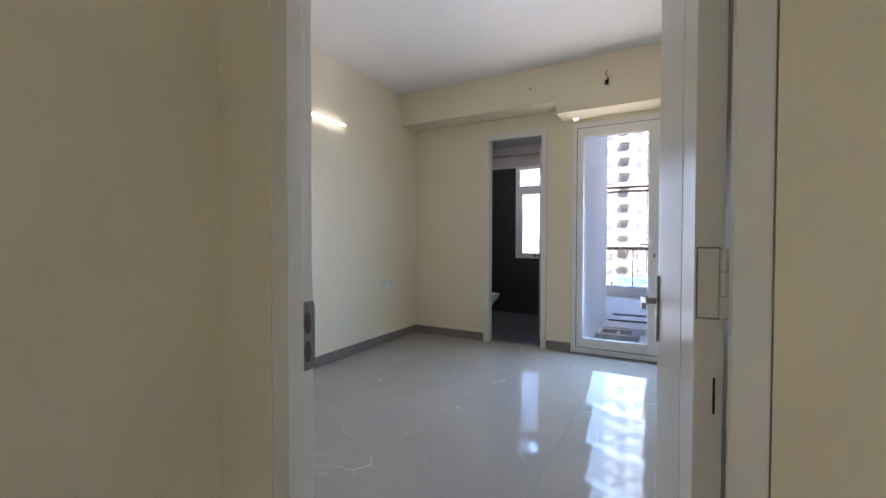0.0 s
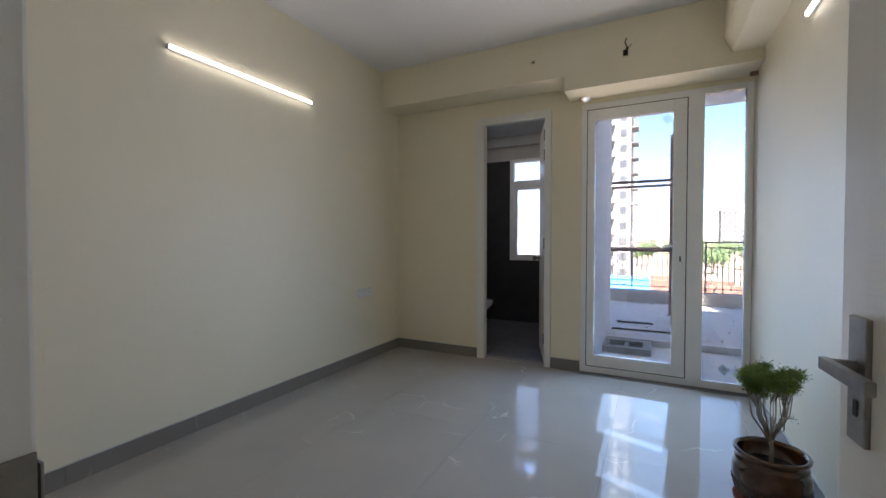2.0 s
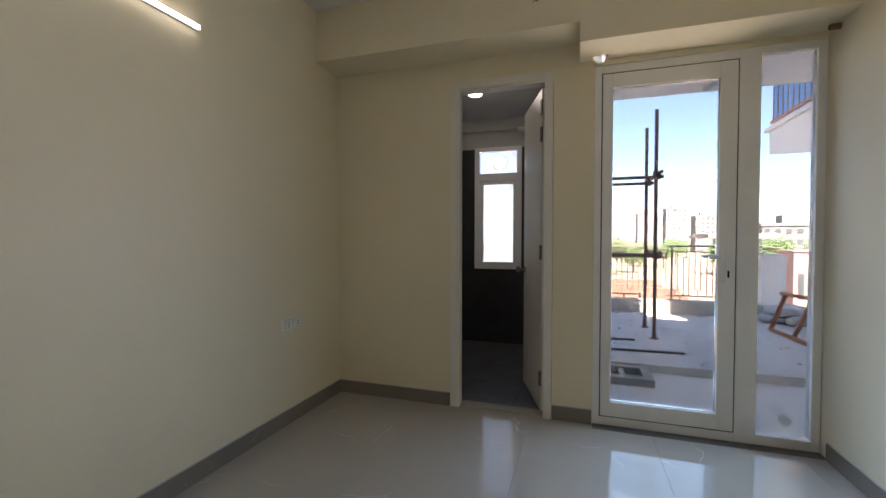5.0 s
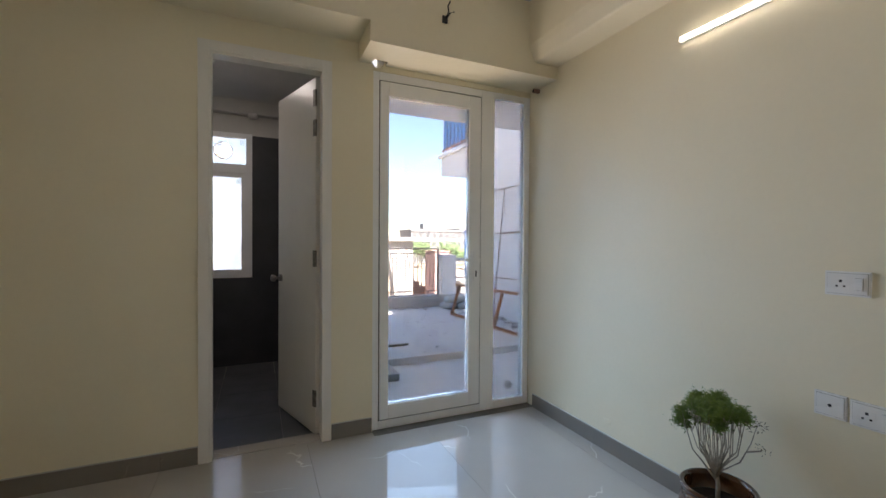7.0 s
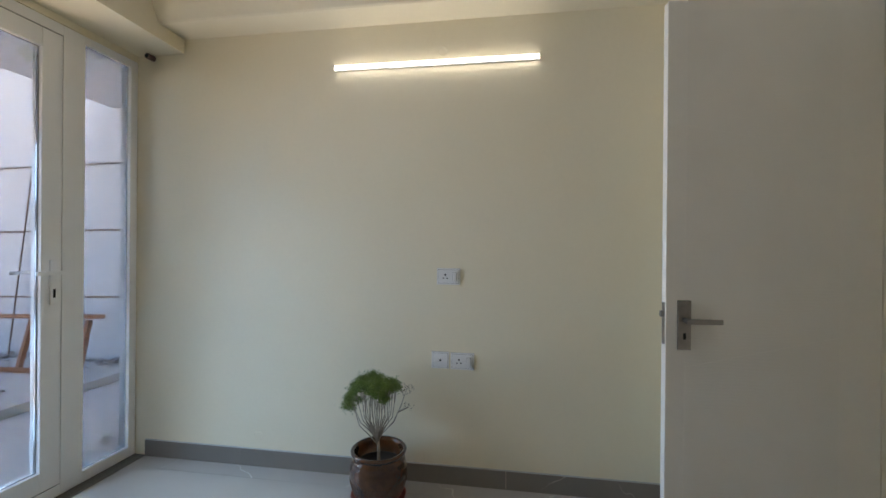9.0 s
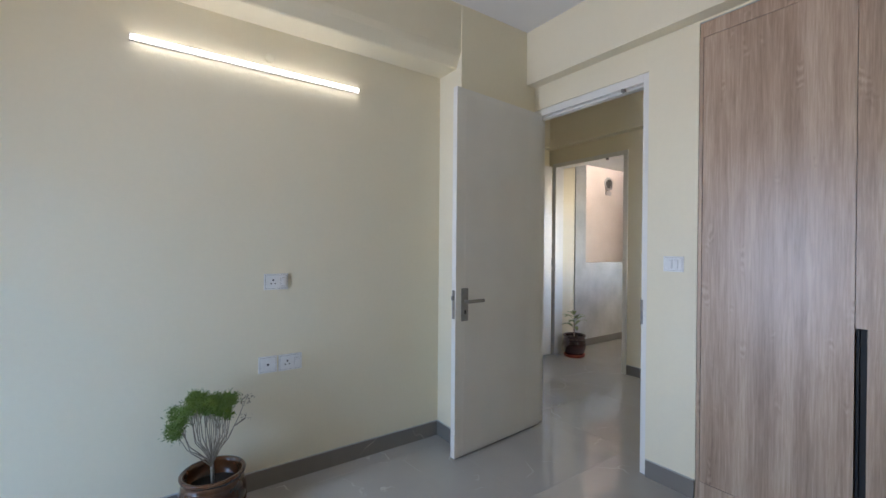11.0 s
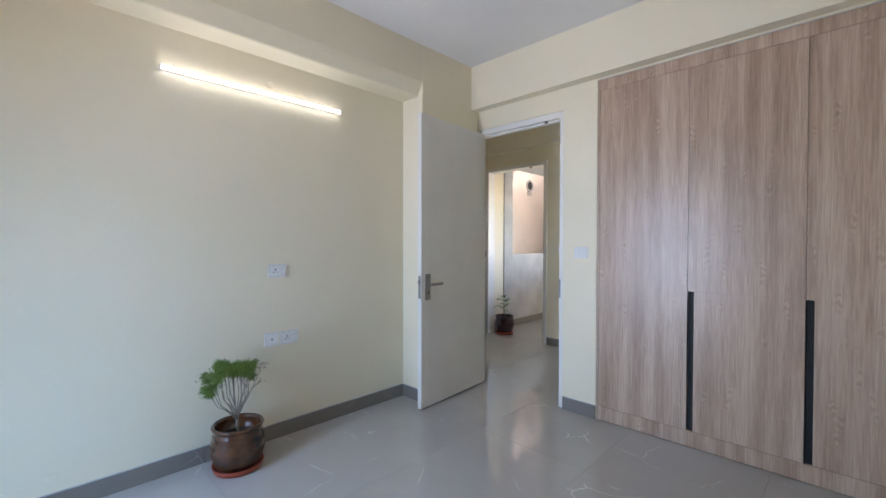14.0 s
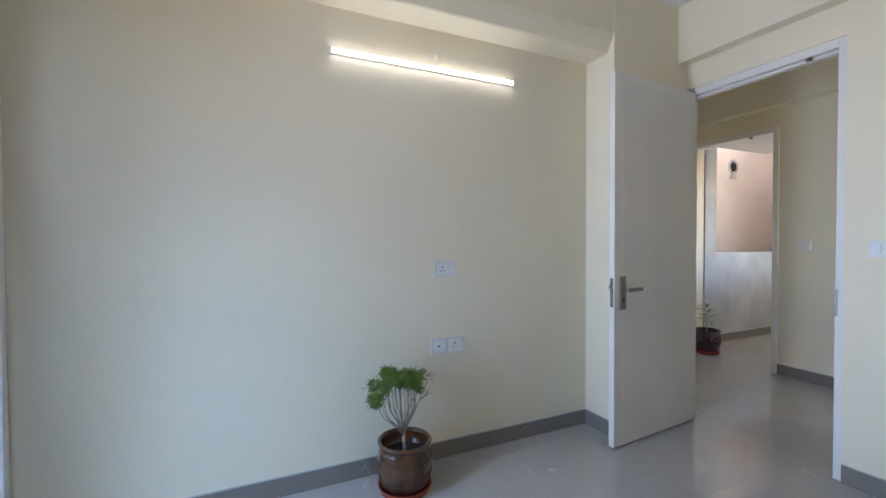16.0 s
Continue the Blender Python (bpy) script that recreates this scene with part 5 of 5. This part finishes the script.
for k, (x, y, w, h) in enumerate(((13.5, 48, 4, 3.0), (19.5, 47, 5, 3.4), (6.5, 55, 5, 2.0), (3, 62, 7, 2.4), (-1, 70, 4, 2.2))):
    bs = thing("brick_stack", pose(x, y, GZ), "stack of red bricks on the building site", "brick stack", "brick stacks")
    part("bricks", boxes((0, w, 0, 2, 0, h), (0.6, w - 0.8, 0.3, 1.7, h, h + 0.6), bev=0.08), BRICKS, bs)
for x, y, w, h, mt, lb in ((-4.6, 46, 4.4, 4.2, BLUE, "blue sheet-metal site cabin"), (17.2, 38, 3.6, 4.4, FAR_WHITE, "white site cabin with dark window"), (21.1, 42, 4, 9.6, BLUE, "tall blue sheet hoarding on the site"), (16.9, 44, 1.7, 7.3, CLAD, "dull pink sheet-clad site cabin")):
    cb = thing("site_cabin", pose(x, y, GZ), lb, "cabin")
    part("shell", boxes((0, w, 0, 3, 0, h), (-0.1, w + 0.1, -0.1, 3.1, h, h + 0.12), bev=0.03), mt, cb)
    part("window", boxes((w * 0.2, w * 0.45, -0.05, 0.02, h * 0.45, h * 0.75)), FAR_GLASS, cb)
    part("door", boxes((w * 0.6, w * 0.8, -0.05, 0.02, 0.1, h * 0.75)), FAR_GREY, cb)
up = thing("utility_pole", pose(1.95, 44, GZ), "slim utility pole with crossarm and cable", "utility pole")
part("pole", tube(bmesh.new(), [(0, 0, 0), (0, 0, 13.9)], [0.09, 0.05], 8), RAIL, up)
part("crossarm", boxes((-2.4, 1.2, -0.04, 0.04, 9.55, 9.65)), RAIL, up)
part("cable", tube(bmesh.new(), [(-6.0, 0, 12.3), (0, 0, 10.4), (6, 0, 8.9), (14, 0, 7.6)], 0.03, 5), RAIL, up)


def tree(x, y, h, r, seed):
    g = random.Random(seed)
    ob = thing("tree", pose(x, y, GZ), "dusty green roadside tree beyond the site", "tree", "roadside trees")
    tb = tube(bmesh.new(), [(0, 0, 0), (0.1, 0, h * 0.3), (0, 0.1, h * 0.55)], [0.25, 0.18, 0.1], 7)
    verts, faces = [], []
    for k in range(7):
        a = k * 2.4
        e = Vector((r * 0.6 * math.cos(a), r * 0.6 * math.sin(a), h * g.uniform(0.55, 0.85)))
        tube(tb, [(0, 0, h * g.uniform(0.3, 0.5)), e], [0.1, 0.04], 5)
        for _ in range(170):
            o = e + Vector((g.gauss(0, r * 0.3), g.gauss(0, r * 0.3), g.gauss(0, h * 0.11)))
            s = g.uniform(0.15, 0.4)
            u = Vector((g.uniform(-1, 1), g.uniform(-1, 1), g.uniform(-1, 1))).normalized()
            w = u.orthogonal().normalized()
            i = len(verts)
            verts += [o - u * s, o + w * s * 0.6, o + u * s, o - w * s * 0.6]
            faces.append((i, i + 1, i + 2, i + 3))
    part("trunk", tb, BARK, ob)
    me = bpy.data.meshes.new("crown")
    me.from_pydata([tuple(v) for v in verts], [], faces)
    me.materials.append(SCRUB)
    cr = new("crown", me)
    cr.parent = ob


g = random.Random(11)
for k in range(34):
    tree(-14 + k * 4.6 + g.uniform(-1.5, 1.5), g.uniform(105, 150), g.uniform(6.0, 9.5), g.uniform(2.4, 4.0), 20 + k)

# ---- skirting tiles and floor tiles ----
def skirting(name, x0, y0, x1, y1, n, piece=0.8):
    """Tiles along the wall from (x0, y0) to (x1, y1); n is the way into the room."""
    ob = tagged(new(name), "grey stone-look skirting tiles along the wall", "skirting", kind="structure")
    L = math.hypot(x1 - x0, y1 - y0)
    ux, uy = (x1 - x0) / L, (y1 - y0) / L
    s = 0.0
    while s < L - 1e-4:
        e = min(s + piece, L)
        ax, ay, bx, by = x0 + ux * s, y0 + uy * s, x0 + ux * (e - 0.0015), y0 + uy * (e - 0.0015)
        part("skirting_tile", boxes((min(ax, bx, ax + n[0] * 0.011, bx + n[0] * 0.011), max(ax, bx, ax + n[0] * 0.011, bx + n[0] * 0.011),
                                     min(ay, by, ay + n[1] * 0.011, by + n[1] * 0.011), max(ay, by, ay + n[1] * 0.011, by + n[1] * 0.011), 0.0005, 0.100)), SKIRT, ob)
        s = e
    gx0, gx1 = sorted((x0, x1 + n[0] * 0.008) if n[0] else (x0, x1))
    gy0, gy1 = sorted((y0, y1 + n[1] * 0.008) if n[1] else (y0, y1))
    part("grout_line", boxes((gx0, gx1, gy0, gy1, 0.1002, 0.1045)), PARAPET, ob, "pale grout bead on top")
    return ob


skirting("baseboard_1", XL, YD + 0.01, XL, YF - 0.0115, (1, 0))
skirting("baseboard_2", XL, YF, BX0 - 0.06, YF, (0, -1))
skirting("baseboard_3", BX1 + 0.064, YF, GX0 - 0.004, YF, (0, -1))
skirting("baseboard_4", XR, 0.9965, XR, YF - 0.07, (-1, 0))
skirting("baseboard_5", 0.562, 0.984, XR - 0.0, 0.984, (0, 1))
skirting("baseboard_6", -0.636, YD, DX0 - 0.044, YD, (0, 1))
skirting("baseboard_7", -3.19, CY, PX0 - 0.052, CY, (0, 1))
skirting("baseboard_8", 1.93, -4.29, 1.93, CY - 0.142, (-1, 0))
skirting("baseboard_9", 0.56, YD + 0.01, 0.56, 0.984, (-1, 0))


def lay(x0, x1, y0, y1, tx, ty, ox, oy):
    """Floor tiles of tx by ty over a rectangle, cut at its edges."""
    i0, j0 = math.floor((x0 - ox) / tx), math.floor((y0 - oy) / ty)
    for i in range(i0, math.ceil((x1 - ox) / tx)):
        for j in range(j0, math.ceil((y1 - oy) / ty)):
            a0, a1 = max(x0, ox + i * tx), min(x1, ox + (i + 1) * tx - 0.0012)
            b0, b1 = max(y0, oy + j * ty), min(y1, oy + (j + 1) * ty - 0.0012)
            if a1 - a0 > 0.01 and b1 - b0 > 0.01:
                part("tile", boxes((a0, a1, b0, b1, -0.0115, 0.0)), TILE, floor)


lay(XL, XR, YD, YF + 0.019, 0.8, 1.6, XL, 1.02)
lay(DX0 - 0.045, DX1 + 0.036, YC, YD, 0.8, 1.6, XL, 1.02)
lay(-3.2, 1.96, CY, YC, 1.6, 0.8, XL, CY)
lay(0.35, 1.93, -4.3, CY, 0.8, 1.6, 0.35, CY)
